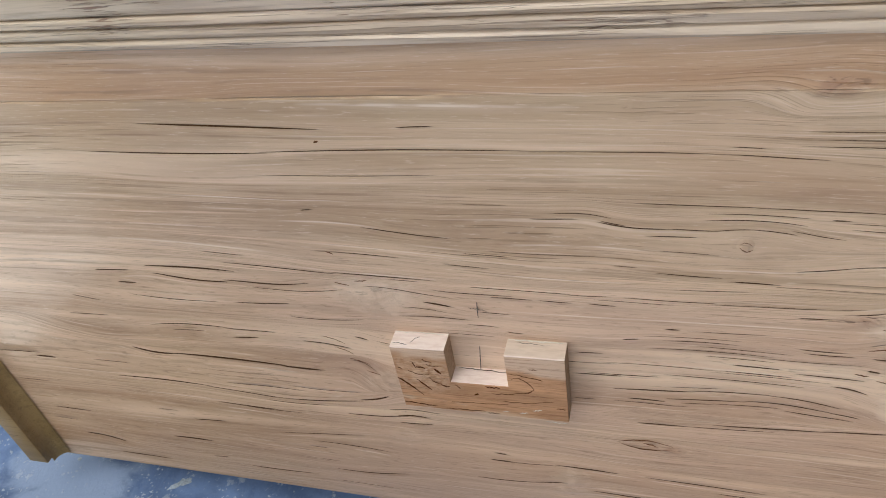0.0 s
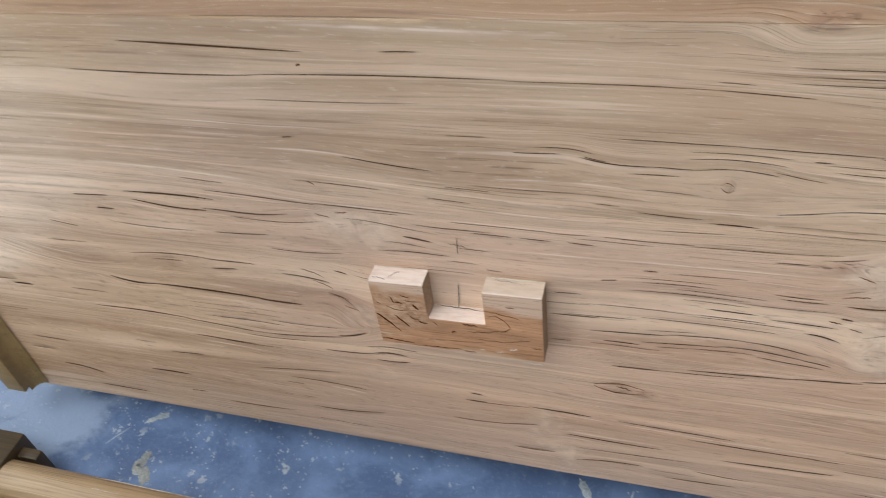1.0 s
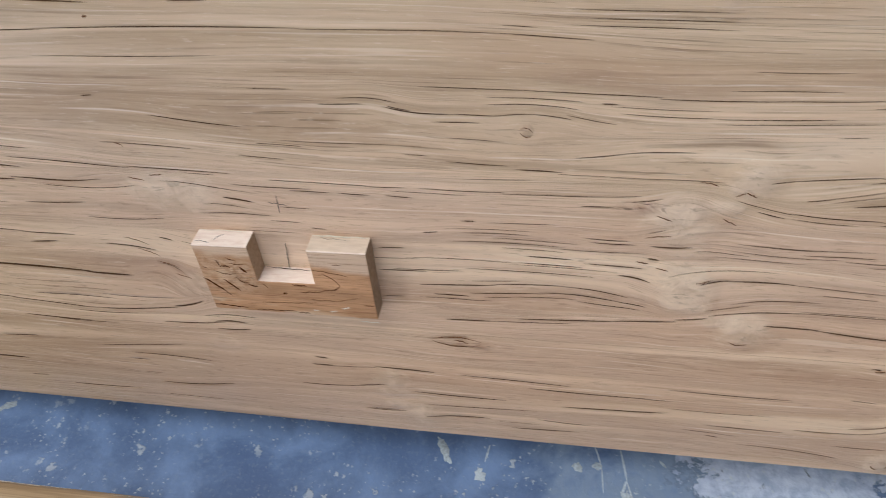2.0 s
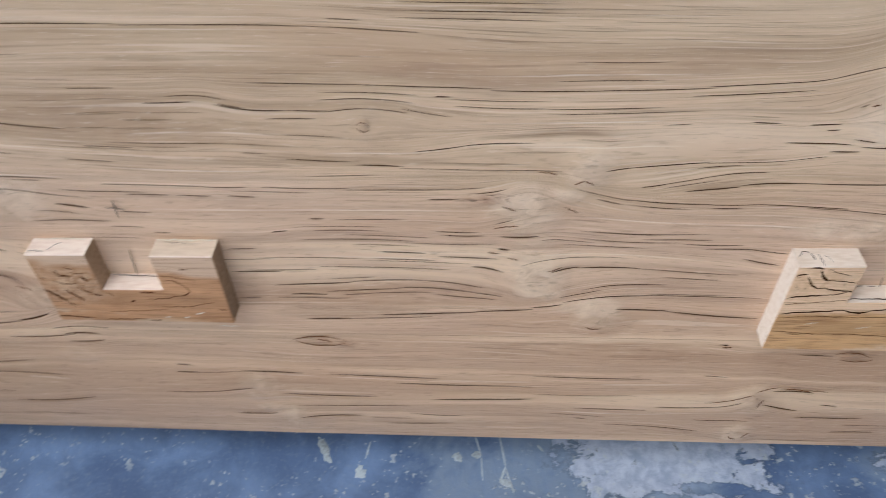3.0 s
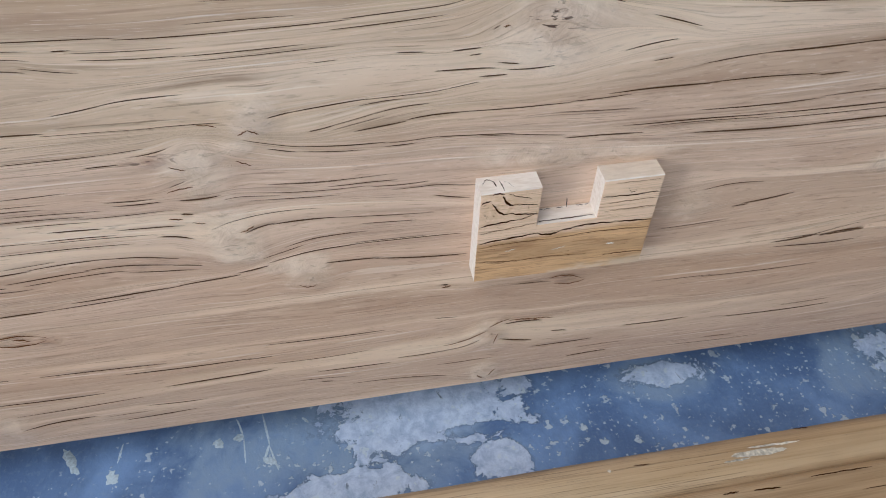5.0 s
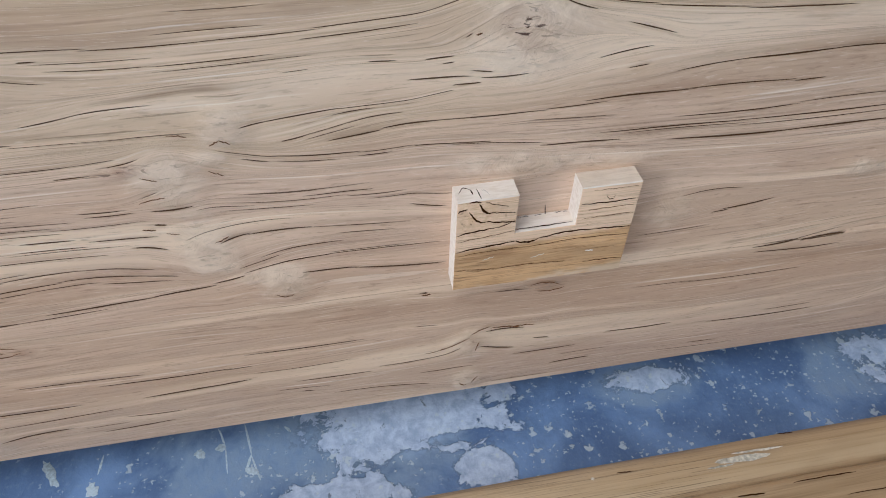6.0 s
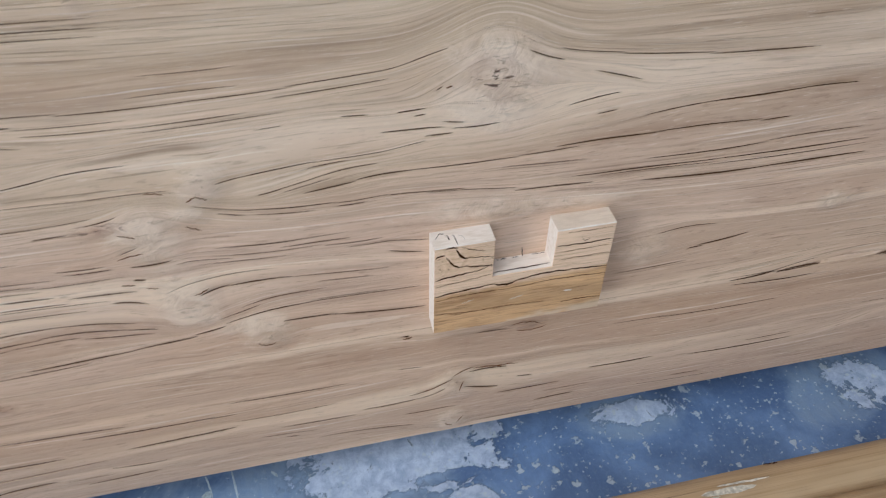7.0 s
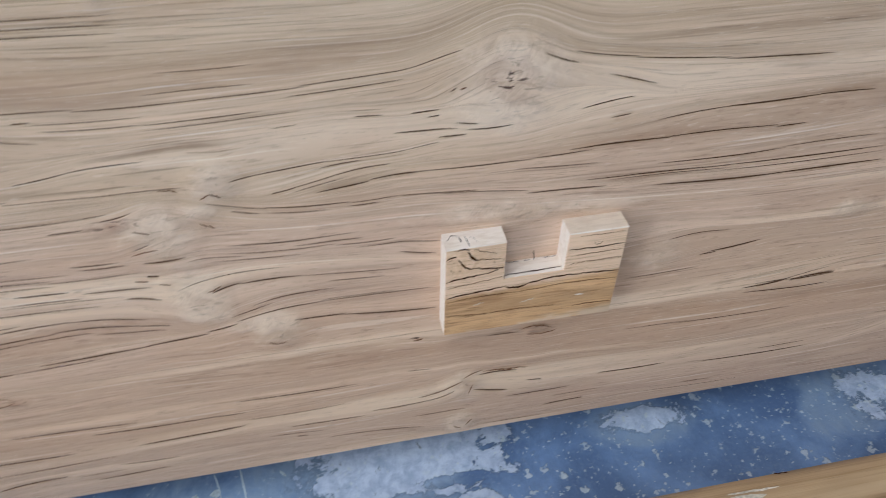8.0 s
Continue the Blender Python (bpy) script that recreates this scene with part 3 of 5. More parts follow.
CRACKS_C = [
    (-0.243, 0.4318, -0.139, 0.4254, 0.0004, 1.4), (-0.230, 0.2942, -0.186, 0.2931, -0.0004, 3.1), (-0.228, 0.4087, -0.138, 0.4072, -0.0065, 1.1),
    (-0.228, 0.1684, -0.141, 0.1644, 0.0014, 1.7), (-0.213, 0.1170, -0.129, 0.1265, -0.0034, 2.5), (-0.195, 0.3680, -0.125, 0.3710, -0.0026, 1.2),
    (-0.193, 0.3350, -0.147, 0.3292, 0.0017, 1.7), (-0.175, 0.5288, -0.034, 0.5308, -0.0013, 0.9), (-0.172, 0.2260, -0.109, 0.2311, -0.0010, 1.9),
    (-0.163, 0.5491, 0.028, 0.5521, 0.0018, 1.3), (-0.154, 0.2512, -0.122, 0.2632, -0.0028, 2.7), (-0.151, 0.4940, -0.140, 0.4956, 0.0000, 1.3),
    (-0.149, 0.3105, -0.126, 0.2868, 0.0109, 0.9), (-0.139, 0.4254, -0.052, 0.4225, 0.0015, 1.3), (-0.137, 0.3458, -0.127, 0.3431, 0.0007, 2.1),
    (-0.118, 0.2295, -0.085, 0.2306, 0.0046, 2.4),
]
CRACKS_D = [
    (-0.116, 0.2232, -0.082, 0.2263, -0.0032, 1.9), (-0.100, 0.4792, -0.030, 0.4697, -0.0011, 1.4), (-0.061, 0.3980, -0.037, 0.3934, 0.0000, 2.5),
    (-0.052, 0.5711, -0.025, 0.5719, 0.0005, 1.3), (-0.050, 0.4123, 0.014, 0.4123, -0.0015, 1.2), (-0.044, 0.1397, 0.024, 0.1448, -0.0025, 1.7),
    (-0.027, 0.1748, -0.005, 0.1755, -0.0005, 2.2), (-0.021, 0.1869, -0.010, 0.1859, 0.0005, 2.1), (-0.018, 0.4545, 0.018, 0.4531, 0.0006, 1.4),
    (-0.015, 0.4190, 0.061, 0.4168, -0.0003, 1.6), (-0.013, 0.3903, 0.012, 0.3895, -0.0003, 1.1), (-0.011, 0.5038, 0.019, 0.5043, 0.0003, 1.1),
    (-0.002, 0.4088, 0.033, 0.4074, -0.0000, 1.2), (0.002, 0.4593, 0.088, 0.4584, -0.0013, 0.8), (0.009, 0.3682, 0.022, 0.3674, -0.0003, 1.7),
    (0.019, 0.1438, 0.045, 0.1505, -0.0008, 1.8),
]
CRACKS_E = [
    (0.022, 0.1030, 0.063, 0.1045, -0.0021, 2.3), (0.038, 0.4929, 0.072, 0.4932, -0.0003, 1.3), (0.039, 0.5513, 0.174, 0.5514, 0.0006, 0.9),
    (0.040, 0.4080, 0.065, 0.4072, -0.0003, 1.3), (0.042, 0.1786, 0.101, 0.1769, 0.0004, 2.2), (0.054, 0.4960, 0.097, 0.4945, 0.0034, 0.9),
    (0.063, 0.2887, 0.082, 0.2893, -0.0004, 1.0), (0.063, 0.4157, 0.095, 0.4177, -0.0006, 1.3), (0.065, 0.3220, 0.105, 0.3231, -0.0000, 1.9),
    (0.065, 0.3491, 0.088, 0.3502, 0.0000, 1.4), (0.078, 0.4083, 0.100, 0.4064, -0.0004, 1.2), (0.080, 0.1409, 0.170, 0.1386, -0.0008, 2.0),
    (0.083, 0.4128, 0.142, 0.4113, 0.0000, 0.8), (0.088, 0.0954, 0.153, 0.1031, 0.0025, 2.4), (0.089, 0.4936, 0.108, 0.4885, -0.0011, 1.1),
    (0.090, 0.4891, 0.135, 0.4870, -0.0010, 1.7),
]
CRACKS_F = [
    (0.090, 0.3383, 0.182, 0.3388, 0.0020, 0.9), (0.092, 0.1190, 0.202, 0.1247, -0.0005, 1.4), (0.097, 0.2899, 0.160, 0.2915, -0.0007, 1.0),
    (0.098, 0.4497, 0.117, 0.4486, 0.0000, 0.8), (0.100, 0.3053, 0.163, 0.3105, 0.0002, 1.9), (0.106, 0.3693, 0.118, 0.3711, -0.0003, 1.8),
    (0.109, 0.4165, 0.172, 0.4162, -0.0006, 1.3), (0.110, 0.3251, 0.136, 0.3263, -0.0001, 0.9), (0.110, 0.2942, 0.141, 0.2932, 0.0011, 1.9),
    (0.118, 0.5091, 0.195, 0.5075, 0.0003, 1.1), (0.120, 0.2610, 0.160, 0.2621, -0.0000, 2.0), (0.125, 0.4796, 0.158, 0.4804, 0.0000, 1.2),
    (0.131, 0.1755, 0.234, 0.1713, 0.0007, 1.6), (0.131, 0.3615, 0.221, 0.3608, 0.0013, 1.1), (0.132, 0.4444, 0.176, 0.4415, -0.0001, 1.2),
    (0.133, 0.4661, 0.172, 0.4639, 0.0003, 0.8),
]
CRACKS_G = [
    (0.137, 0.3703, 0.195, 0.3711, 0.0017, 1.1), (0.138, 0.4870, 0.165, 0.4846, 0.0009, 1.1), (0.140, 0.3844, 0.149, 0.3844, -0.0000, 1.7),
    (0.143, 0.3296, 0.245, 0.3274, 0.0013, 1.2), (0.144, 0.2976, 0.205, 0.3036, 0.0008, 1.5), (0.145, 0.4273, 0.195, 0.4297, 0.0000, 0.8),
    (0.158, 0.3837, 0.215, 0.3857, -0.0003, 0.9), (0.160, 0.2621, 0.231, 0.2677, -0.0008, 1.3), (0.163, 0.4956, 0.225, 0.4940, 0.0021, 1.1),
    (0.163, 0.3105, 0.225, 0.3142, 0.0016, 1.4), (0.164, 0.5019, 0.228, 0.5008, 0.0005, 0.9), (0.164, 0.4837, 0.194, 0.4896, 0.0014, 1.0),
    (0.172, 0.4145, 0.252, 0.4157, 0.0002, 1.1), (0.174, 0.5514, 0.233, 0.5467, -0.0003, 1.0), (0.175, 0.5564, 0.196, 0.5552, 0.0002, 0.9),
    (0.181, 0.0894, 0.246, 0.0928, -0.0005, 1.8),
]
CRACKS_H = [
    (0.181, 0.3361, 0.264, 0.3347, 0.0017, 0.9), (0.184, 0.4394, 0.216, 0.4371, 0.0005, 1.6), (0.186, 0.2690, 0.271, 0.2735, -0.0006, 2.0),
    (0.192, 0.3487, 0.228, 0.3471, 0.0000, 1.8), (0.194, 0.4896, 0.222, 0.4862, -0.0003, 1.1), (0.195, 0.5075, 0.280, 0.5046, 0.0006, 1.1),
    (0.198, 0.1631, 0.311, 0.1625, -0.0014, 1.9), (0.205, 0.3036, 0.272, 0.2985, 0.0033, 1.4), (0.206, 0.1098, 0.259, 0.1068, -0.0012, 1.5),
    (0.212, 0.3590, 0.284, 0.3603, -0.0016, 0.9), (0.216, 0.4371, 0.286, 0.4357, -0.0006, 1.6), (0.219, 0.4908, 0.252, 0.4823, -0.0014, 0.9),
    (0.220, 0.5574, 0.317, 0.5542, 0.0002, 0.9), (0.222, 0.5682, 0.317, 0.5666, -0.0004, 0.9), (0.225, 0.3142, 0.277, 0.3036, 0.0027, 1.4),
    (0.226, 0.4521, 0.259, 0.4575, -0.0007, 1.2),
]
CRACKS_I = [
    (0.228, 0.5612, 0.317, 0.5606, 0.0002, 1.0), (0.232, 0.1357, 0.317, 0.1395, -0.0000, 2.3), (0.234, 0.4056, 0.257, 0.4060, 0.0003, 1.3),
    (0.238, 0.2967, 0.287, 0.2940, -0.0019, 1.4), (0.240, 0.3430, 0.288, 0.3419, 0.0003, 1.4), (0.240, 0.3727, 0.271, 0.3718, -0.0009, 1.3),
    (0.242, 0.4989, 0.252, 0.4989, -0.0000, 1.5), (0.244, 0.3682, 0.277, 0.3680, -0.0006, 1.3), (0.250, 0.4962, 0.318, 0.4964, -0.0007, 0.8),
    (0.252, 0.4157, 0.277, 0.4183, 0.0003, 0.8), (0.257, 0.4921, 0.318, 0.4891, -0.0009, 1.0), (0.259, 0.4575, 0.310, 0.4593, 0.0013, 1.2),
    (0.269, 0.3313, 0.292, 0.3242, 0.0029, 1.9), (0.271, 0.2735, 0.321, 0.2792, 0.0000, 2.0), (0.272, 0.2985, 0.294, 0.2931, 0.0014, 1.4),
    (0.272, 0.4133, 0.292, 0.4182, -0.0021, 1.3),
]
CRACKS_J = [
    (0.280, 0.5046, 0.355, 0.5043, -0.0009, 1.1), (0.286, 0.4357, 0.331, 0.4354, 0.0000, 1.0), (0.286, 0.3803, 0.300, 0.3863, -0.0000, 0.9),
    (0.290, 0.3538, 0.297, 0.3524, -0.0000, 2.3), (0.291, 0.3679, 0.320, 0.3689, -0.0013, 1.8), (0.304, 0.1397, 0.328, 0.1404, -0.0005, 1.7),
    (0.311, 0.3282, 0.389, 0.3451, 0.0079, 0.9), (0.318, 0.4891, 0.394, 0.4924, -0.0009, 1.0), (0.318, 0.4849, 0.418, 0.4873, 0.0003, 0.8),
    (0.321, 0.2808, 0.345, 0.2858, -0.0004, 2.0), (0.325, 0.5110, 0.392, 0.5121, 0.0007, 0.9), (0.333, 0.1794, 0.438, 0.1771, -0.0006, 1.6),
    (0.334, 0.1493, 0.424, 0.1501, -0.0020, 1.1), (0.334, 0.3245, 0.357, 0.3326, 0.0023, 1.8), (0.336, 0.5271, 0.394, 0.5269, -0.0012, 0.7),
    (0.345, 0.2941, 0.378, 0.3077, -0.0009, 1.4),
]
CRACKS_K = [
    (0.348, 0.4179, 0.387, 0.4086, -0.0016, 1.3), (0.350, 0.2941, 0.417, 0.3001, 0.0001, 1.7), (0.355, 0.5043, 0.426, 0.5076, -0.0005, 1.1),
    (0.355, 0.3674, 0.437, 0.3642, -0.0027, 0.9), (0.357, 0.3326, 0.404, 0.3335, 0.0007, 1.9), (0.362, 0.4093, 0.381, 0.4029, -0.0005, 1.3),
    (0.364, 0.3079, 0.430, 0.3137, 0.0018, 1.4), (0.364, 0.3748, 0.453, 0.3742, -0.0025, 0.9), (0.367, 0.4357, 0.384, 0.4388, 0.0005, 1.6),
    (0.375, 0.1253, 0.444, 0.1242, 0.0000, 1.7), (0.376, 0.1072, 0.385, 0.1060, 0.0006, 1.8), (0.384, 0.4388, 0.437, 0.4454, 0.0000, 1.6),
    (0.387, 0.4086, 0.448, 0.4053, -0.0020, 1.5), (0.388, 0.4034, 0.431, 0.3996, -0.0010, 0.9), (0.394, 0.4215, 0.411, 0.4252, -0.0009, 1.6),
    (0.395, 0.2808, 0.439, 0.2803, 0.0000, 2.0),
]
CRACKS_L = [
    (0.400, 0.4770, 0.419, 0.4783, -0.0002, 0.8), (0.404, 0.3335, 0.485, 0.3266, -0.0005, 1.0), (0.407, 0.4241, 0.443, 0.4337, -0.0017, 1.0),
    (0.411, 0.4191, 0.448, 0.4283, 0.0003, 0.8), (0.412, 0.0968, 0.503, 0.0865, 0.0030, 1.8), (0.416, 0.5010, 0.490, 0.5060, -0.0008, 1.1),
    (0.417, 0.3001, 0.510, 0.2984, 0.0003, 1.5), (0.426, 0.5076, 0.500, 0.5130, 0.0004, 1.5), (0.428, 0.4190, 0.466, 0.4227, -0.0011, 1.7),
    (0.437, 0.4454, 0.497, 0.4476, -0.0011, 1.2), (0.437, 0.3629, 0.482, 0.3620, -0.0016, 1.1), (0.439, 0.2803, 0.516, 0.2718, -0.0018, 2.0),
    (0.443, 0.4310, 0.480, 0.4356, 0.0017, 1.2), (0.448, 0.4053, 0.491, 0.4056, -0.0014, 0.9), (0.448, 0.4007, 0.472, 0.4023, -0.0010, 1.3),
    (0.455, 0.1303, 0.512, 0.1326, -0.0009, 2.3),
]
CRACKS_M = [
    (0.458, 0.4801, 0.478, 0.4790, 0.0000, 1.2), (0.466, 0.4227, 0.507, 0.4263, 0.0014, 1.6), (0.487, 0.4634, 0.530, 0.4602, 0.0008, 1.6),
    (0.488, 0.3469, 0.515, 0.3400, -0.0009, 1.5), (0.491, 0.4056, 0.548, 0.4023, -0.0004, 2.2), (0.491, 0.1858, 0.513, 0.1836, -0.0000, 1.1),
    (0.496, 0.2329, 0.502, 0.2319, 0.0004, 2.7), (0.497, 0.4476, 0.517, 0.4517, 0.0001, 1.2), (0.498, 0.4785, 0.517, 0.4788, -0.0002, 1.6),
    (0.500, 0.5130, 0.534, 0.5236, 0.0010, 1.0), (0.507, 0.4263, 0.591, 0.4269, -0.0011, 1.3), (0.511, 0.4736, 0.518, 0.4745, -0.0000, 1.5),
    (0.512, 0.1326, 0.538, 0.1444, -0.0038, 2.1), (0.520, 0.4547, 0.538, 0.4561, 0.0004, 2.0), (0.522, 0.4025, 0.589, 0.3944, 0.0011, 1.4),
    (0.525, 0.4928, 0.529, 0.4951, 0.0003, 1.6),
]
CRACKS_N = [
    (0.532, 0.4676, 0.547, 0.4641, -0.0010, 1.3), (0.539, 0.4587, 0.573, 0.4605, -0.0005, 1.4), (0.559, 0.1411, 0.594, 0.1293, -0.0019, 2.5),
    (0.563, 0.1610, 0.602, 0.1594, 0.0024, 2.3), (0.580, 0.4203, 0.646, 0.4149, -0.0012, 0.9), (0.591, 0.4269, 0.639, 0.4293, -0.0006, 1.2),
    (0.593, 0.5164, 0.616, 0.5074, -0.0008, 1.7), (0.594, 0.3920, 0.656, 0.3898, 0.0009, 1.8), (0.597, 0.1177, 0.661, 0.1178, -0.0006, 1.8),
    (0.614, 0.1403, 0.631, 0.1380, 0.0000, 1.8), (0.615, 0.5146, 0.662, 0.5069, -0.0004, 1.3), (0.624, 0.4313, 0.708, 0.4316, 0.0013, 1.8),
    (0.627, 0.4670, 0.665, 0.4740, 0.0009, 1.3), (0.640, 0.0910, 0.681, 0.0926, 0.0010, 2.4), (0.644, 0.4946, 0.681, 0.4817, 0.0004, 1.4),
    (0.644, 0.3994, 0.762, 0.3980, 0.0000, 1.5),
]
CRACKS_O = [
    (0.651, 0.4574, 0.666, 0.4592, -0.0003, 1.3), (0.662, 0.5069, 0.733, 0.4991, -0.0004, 1.3), (0.664, 0.3957, 0.763, 0.3926, 0.0020, 1.0),
    (0.693, 0.4504, 0.743, 0.4562, 0.0005, 1.3), (0.697, 0.1330, 0.765, 0.1320, -0.0011, 2.3), (0.699, 0.2740, 0.766, 0.2771, -0.0000, 1.1),
    (0.703, 0.4327, 0.795, 0.4318, 0.0019, 1.5), (0.704, 0.4078, 0.808, 0.4097, -0.0020, 1.5), (0.705, 0.3857, 0.814, 0.3821, -0.0016, 2.1),
    (0.733, 0.3178, 0.786, 0.3209, 0.0032, 1.3), (0.734, 0.4982, 0.821, 0.4957, -0.0006, 1.4), (0.743, 0.4562, 0.823, 0.4585, -0.0007, 1.9),
    (0.760, 0.0854, 0.864, 0.0809, -0.0015, 1.4), (0.762, 0.3980, 0.902, 0.3982, -0.0009, 1.6), (0.763, 0.3926, 0.904, 0.3939, -0.0015, 1.0),
    (0.764, 0.1981, 0.890, 0.1970, -0.0018, 1.3),
]
CRACKS_P = [
    (0.767, 0.2936, 0.783, 0.2951, 0.0000, 1.6), (0.777, 0.2961, 0.823, 0.3035, -0.0011, 2.2), (0.795, 0.4307, 0.822, 0.4320, 0.0004, 1.5),
    (0.808, 0.4097, 0.895, 0.4120, 0.0009, 1.0), (0.814, 0.3821, 0.909, 0.3832, 0.0001, 2.1), (0.816, 0.1245, 0.932, 0.1230, -0.0019, 2.1),
    (0.823, 0.4585, 0.872, 0.4578, 0.0005, 1.5), (0.829, 0.2351, 0.873, 0.2415, -0.0008, 2.3), (0.833, 0.2328, 0.922, 0.2278, -0.0034, 1.9),
]
CRACKS = CRACKS_A + CRACKS_B + CRACKS_C + CRACKS_D + CRACKS_E + CRACKS_F + CRACKS_G + CRACKS_H + CRACKS_I + CRACKS_J + CRACKS_K + CRACKS_L + CRACKS_M + CRACKS_N + CRACKS_O + CRACKS_P

BANDS_A = [
    (-0.561, 0.2072, -0.328, 0.2072, 0.0028, 3.9), (-0.516, 0.3372, -0.388, 0.3157, -0.0117, 4.0), (-0.508, 0.4189, -0.357, 0.4225, 0.0018, 2.1),
    (-0.415, 0.1771, -0.194, 0.1931, -0.0011, 3.7), (-0.395, 0.4366, -0.357, 0.4353, 0.0004, 1.9), (-0.393, 0.5765, -0.259, 0.5769, 0.0005, 2.2),
    (-0.384, 0.6080, -0.225, 0.6050, -0.0025, 2.6), (-0.382, 0.5655, -0.117, 0.5620, 0.0018, 1.6), (-0.363, 0.6225, -0.127, 0.6164, 0.0009, 2.9),
    (-0.345, 0.5168, -0.212, 0.5123, 0.0004, 2.2), (-0.320, 0.5303, -0.175, 0.5288, -0.0050, 1.6), (-0.212, 0.5123, -0.064, 0.5135, -0.0021, 2.5),
    (-0.185, 0.6088, -0.134, 0.6113, 0.0010, 2.8), (-0.167, 0.2956, -0.132, 0.2723, 0.0120, 1.6), (-0.132, 0.6010, 0.032, 0.5968, 0.0028, 2.1),
    (-0.070, 0.6246, -0.061, 0.6248, 0.0002, 1.6),
]
BANDS_B = [
    (-0.064, 0.5135, 0.024, 0.5112, -0.0013, 1.3), (-0.050, 0.4876, 0.013, 0.4907, -0.0008, 1.4), (0.014, 0.4903, 0.041, 0.4897, -0.0002, 1.1),
    (0.029, 0.5271, 0.173, 0.5267, 0.0004, 2.2), (0.057, 0.2095, 0.216, 0.2075, -0.0047, 2.1), (0.064, 0.5014, 0.093, 0.4999, 0.0010, 1.1),
    (0.128, 0.5599, 0.152, 0.5587, 0.0002, 1.0), (0.180, 0.5628, 0.207, 0.5608, 0.0002, 1.0), (0.188, 0.6002, 0.200, 0.6014, 0.0004, 1.2),
    (0.194, 0.5989, 0.203, 0.5931, 0.0007, 1.0), (0.195, 0.4297, 0.277, 0.4314, 0.0027, 1.0), (0.222, 0.4481, 0.263, 0.4585, 0.0008, 2.5),
    (0.233, 0.5467, 0.310, 0.5394, -0.0010, 1.4), (0.242, 0.4894, 0.310, 0.4849, -0.0019, 1.1), (0.245, 0.5244, 0.336, 0.5254, -0.0019, 1.5),
    (0.264, 0.2288, 0.321, 0.2281, -0.0009, 1.6),
]
BANDS_C = [
    (0.275, 0.4649, 0.382, 0.4688, 0.0019, 3.9), (0.306, 0.4667, 0.381, 0.4688, 0.0045, 1.2), (0.311, 0.2196, 0.459, 0.2143, -0.0038, 2.1),
    (0.318, 0.4959, 0.424, 0.4987, -0.0008, 1.1), (0.350, 0.4641, 0.381, 0.4679, -0.0034, 0.8), (0.487, 0.4203, 0.580, 0.4203, -0.0008, 1.3),
    (0.671, 0.4468, 0.698, 0.4510, 0.0000, 1.1), (0.708, 0.1748, 0.899, 0.1752, -0.0072, 3.2), (0.720, 0.3646, 0.882, 0.3611, -0.0032, 2.7),
    (0.722, 0.2471, 0.897, 0.2584, -0.0021, 2.9), (0.777, 0.4899, 0.859, 0.4842, -0.0011, 1.9), (0.781, 0.3369, 0.933, 0.3348, -0.0048, 2.8),
    (0.873, 0.2415, 0.971, 0.2575, 0.0050, 1.8), (0.932, 0.1230, 1.027, 0.1445, -0.0053, 1.9),
]
BANDS = BANDS_A + BANDS_B + BANDS_C

STREAKS_A = [
    (-0.431, 0.2264, -0.321, 0.2252, -0.0004, 2.2), (-0.352, 0.4561, -0.182, 0.4442, 0.0028, 2.3), (-0.318, 0.2138, -0.243, 0.2083, -0.0002, 2.0),
    (-0.298, 0.2872, -0.219, 0.2869, 0.0000, 2.0), (-0.269, 0.5068, -0.114, 0.5016, 0.0009, 2.1), (-0.184, 0.4369, -0.051, 0.4264, -0.0039, 1.5),
    (-0.182, 0.1616, -0.142, 0.1579, 0.0006, 2.0), (-0.170, 0.4833, -0.090, 0.4790, 0.0014, 1.5), (-0.145, 0.4602, -0.005, 0.4487, 0.0003, 1.5),
    (-0.117, 0.5916, 0.069, 0.5870, -0.0003, 2.4), (-0.014, 0.4206, 0.064, 0.4185, -0.0002, 1.0), (-0.008, 0.4363, 0.113, 0.4329, -0.0024, 1.2),
    (0.018, 0.3931, 0.116, 0.3935, -0.0005, 1.3), (0.019, 0.4642, 0.121, 0.4647, 0.0034, 1.6), (0.076, 0.1753, 0.190, 0.1690, -0.0006, 1.4),
    (0.116, 0.3935, 0.259, 0.3943, 0.0003, 1.3),
]
STREAKS_B = [
    (0.146, 0.3431, 0.274, 0.3380, 0.0007, 1.1), (0.165, 0.4483, 0.246, 0.4469, 0.0026, 2.0), (0.234, 0.1703, 0.322, 0.1691, -0.0010, 1.7),
    (0.259, 0.3943, 0.298, 0.4011, -0.0022, 1.3), (0.303, 0.5158, 0.413, 0.5176, 0.0003, 1.1), (0.306, 0.4563, 0.414, 0.4578, 0.0000, 1.2),
    (0.318, 0.4773, 0.395, 0.4827, -0.0010, 1.5), (0.320, 0.3483, 0.459, 0.3418, 0.0040, 1.4), (0.340, 0.1216, 0.462, 0.1176, -0.0022, 1.5),
    (0.363, 0.3900, 0.460, 0.3839, -0.0018, 1.3), (0.378, 0.1664, 0.488, 0.1717, -0.0005, 1.7), (0.460, 0.3839, 0.554, 0.3796, 0.0011, 1.3),
    (0.594, 0.3822, 0.719, 0.3708, 0.0005, 1.5), (0.668, 0.3743, 0.824, 0.3675, 0.0000, 1.6), (0.702, 0.2065, 0.886, 0.2081, -0.0022, 2.5),
    (0.730, 0.4205, 0.886, 0.4299, -0.0021, 1.5),
]
STREAKS = STREAKS_A + STREAKS_B

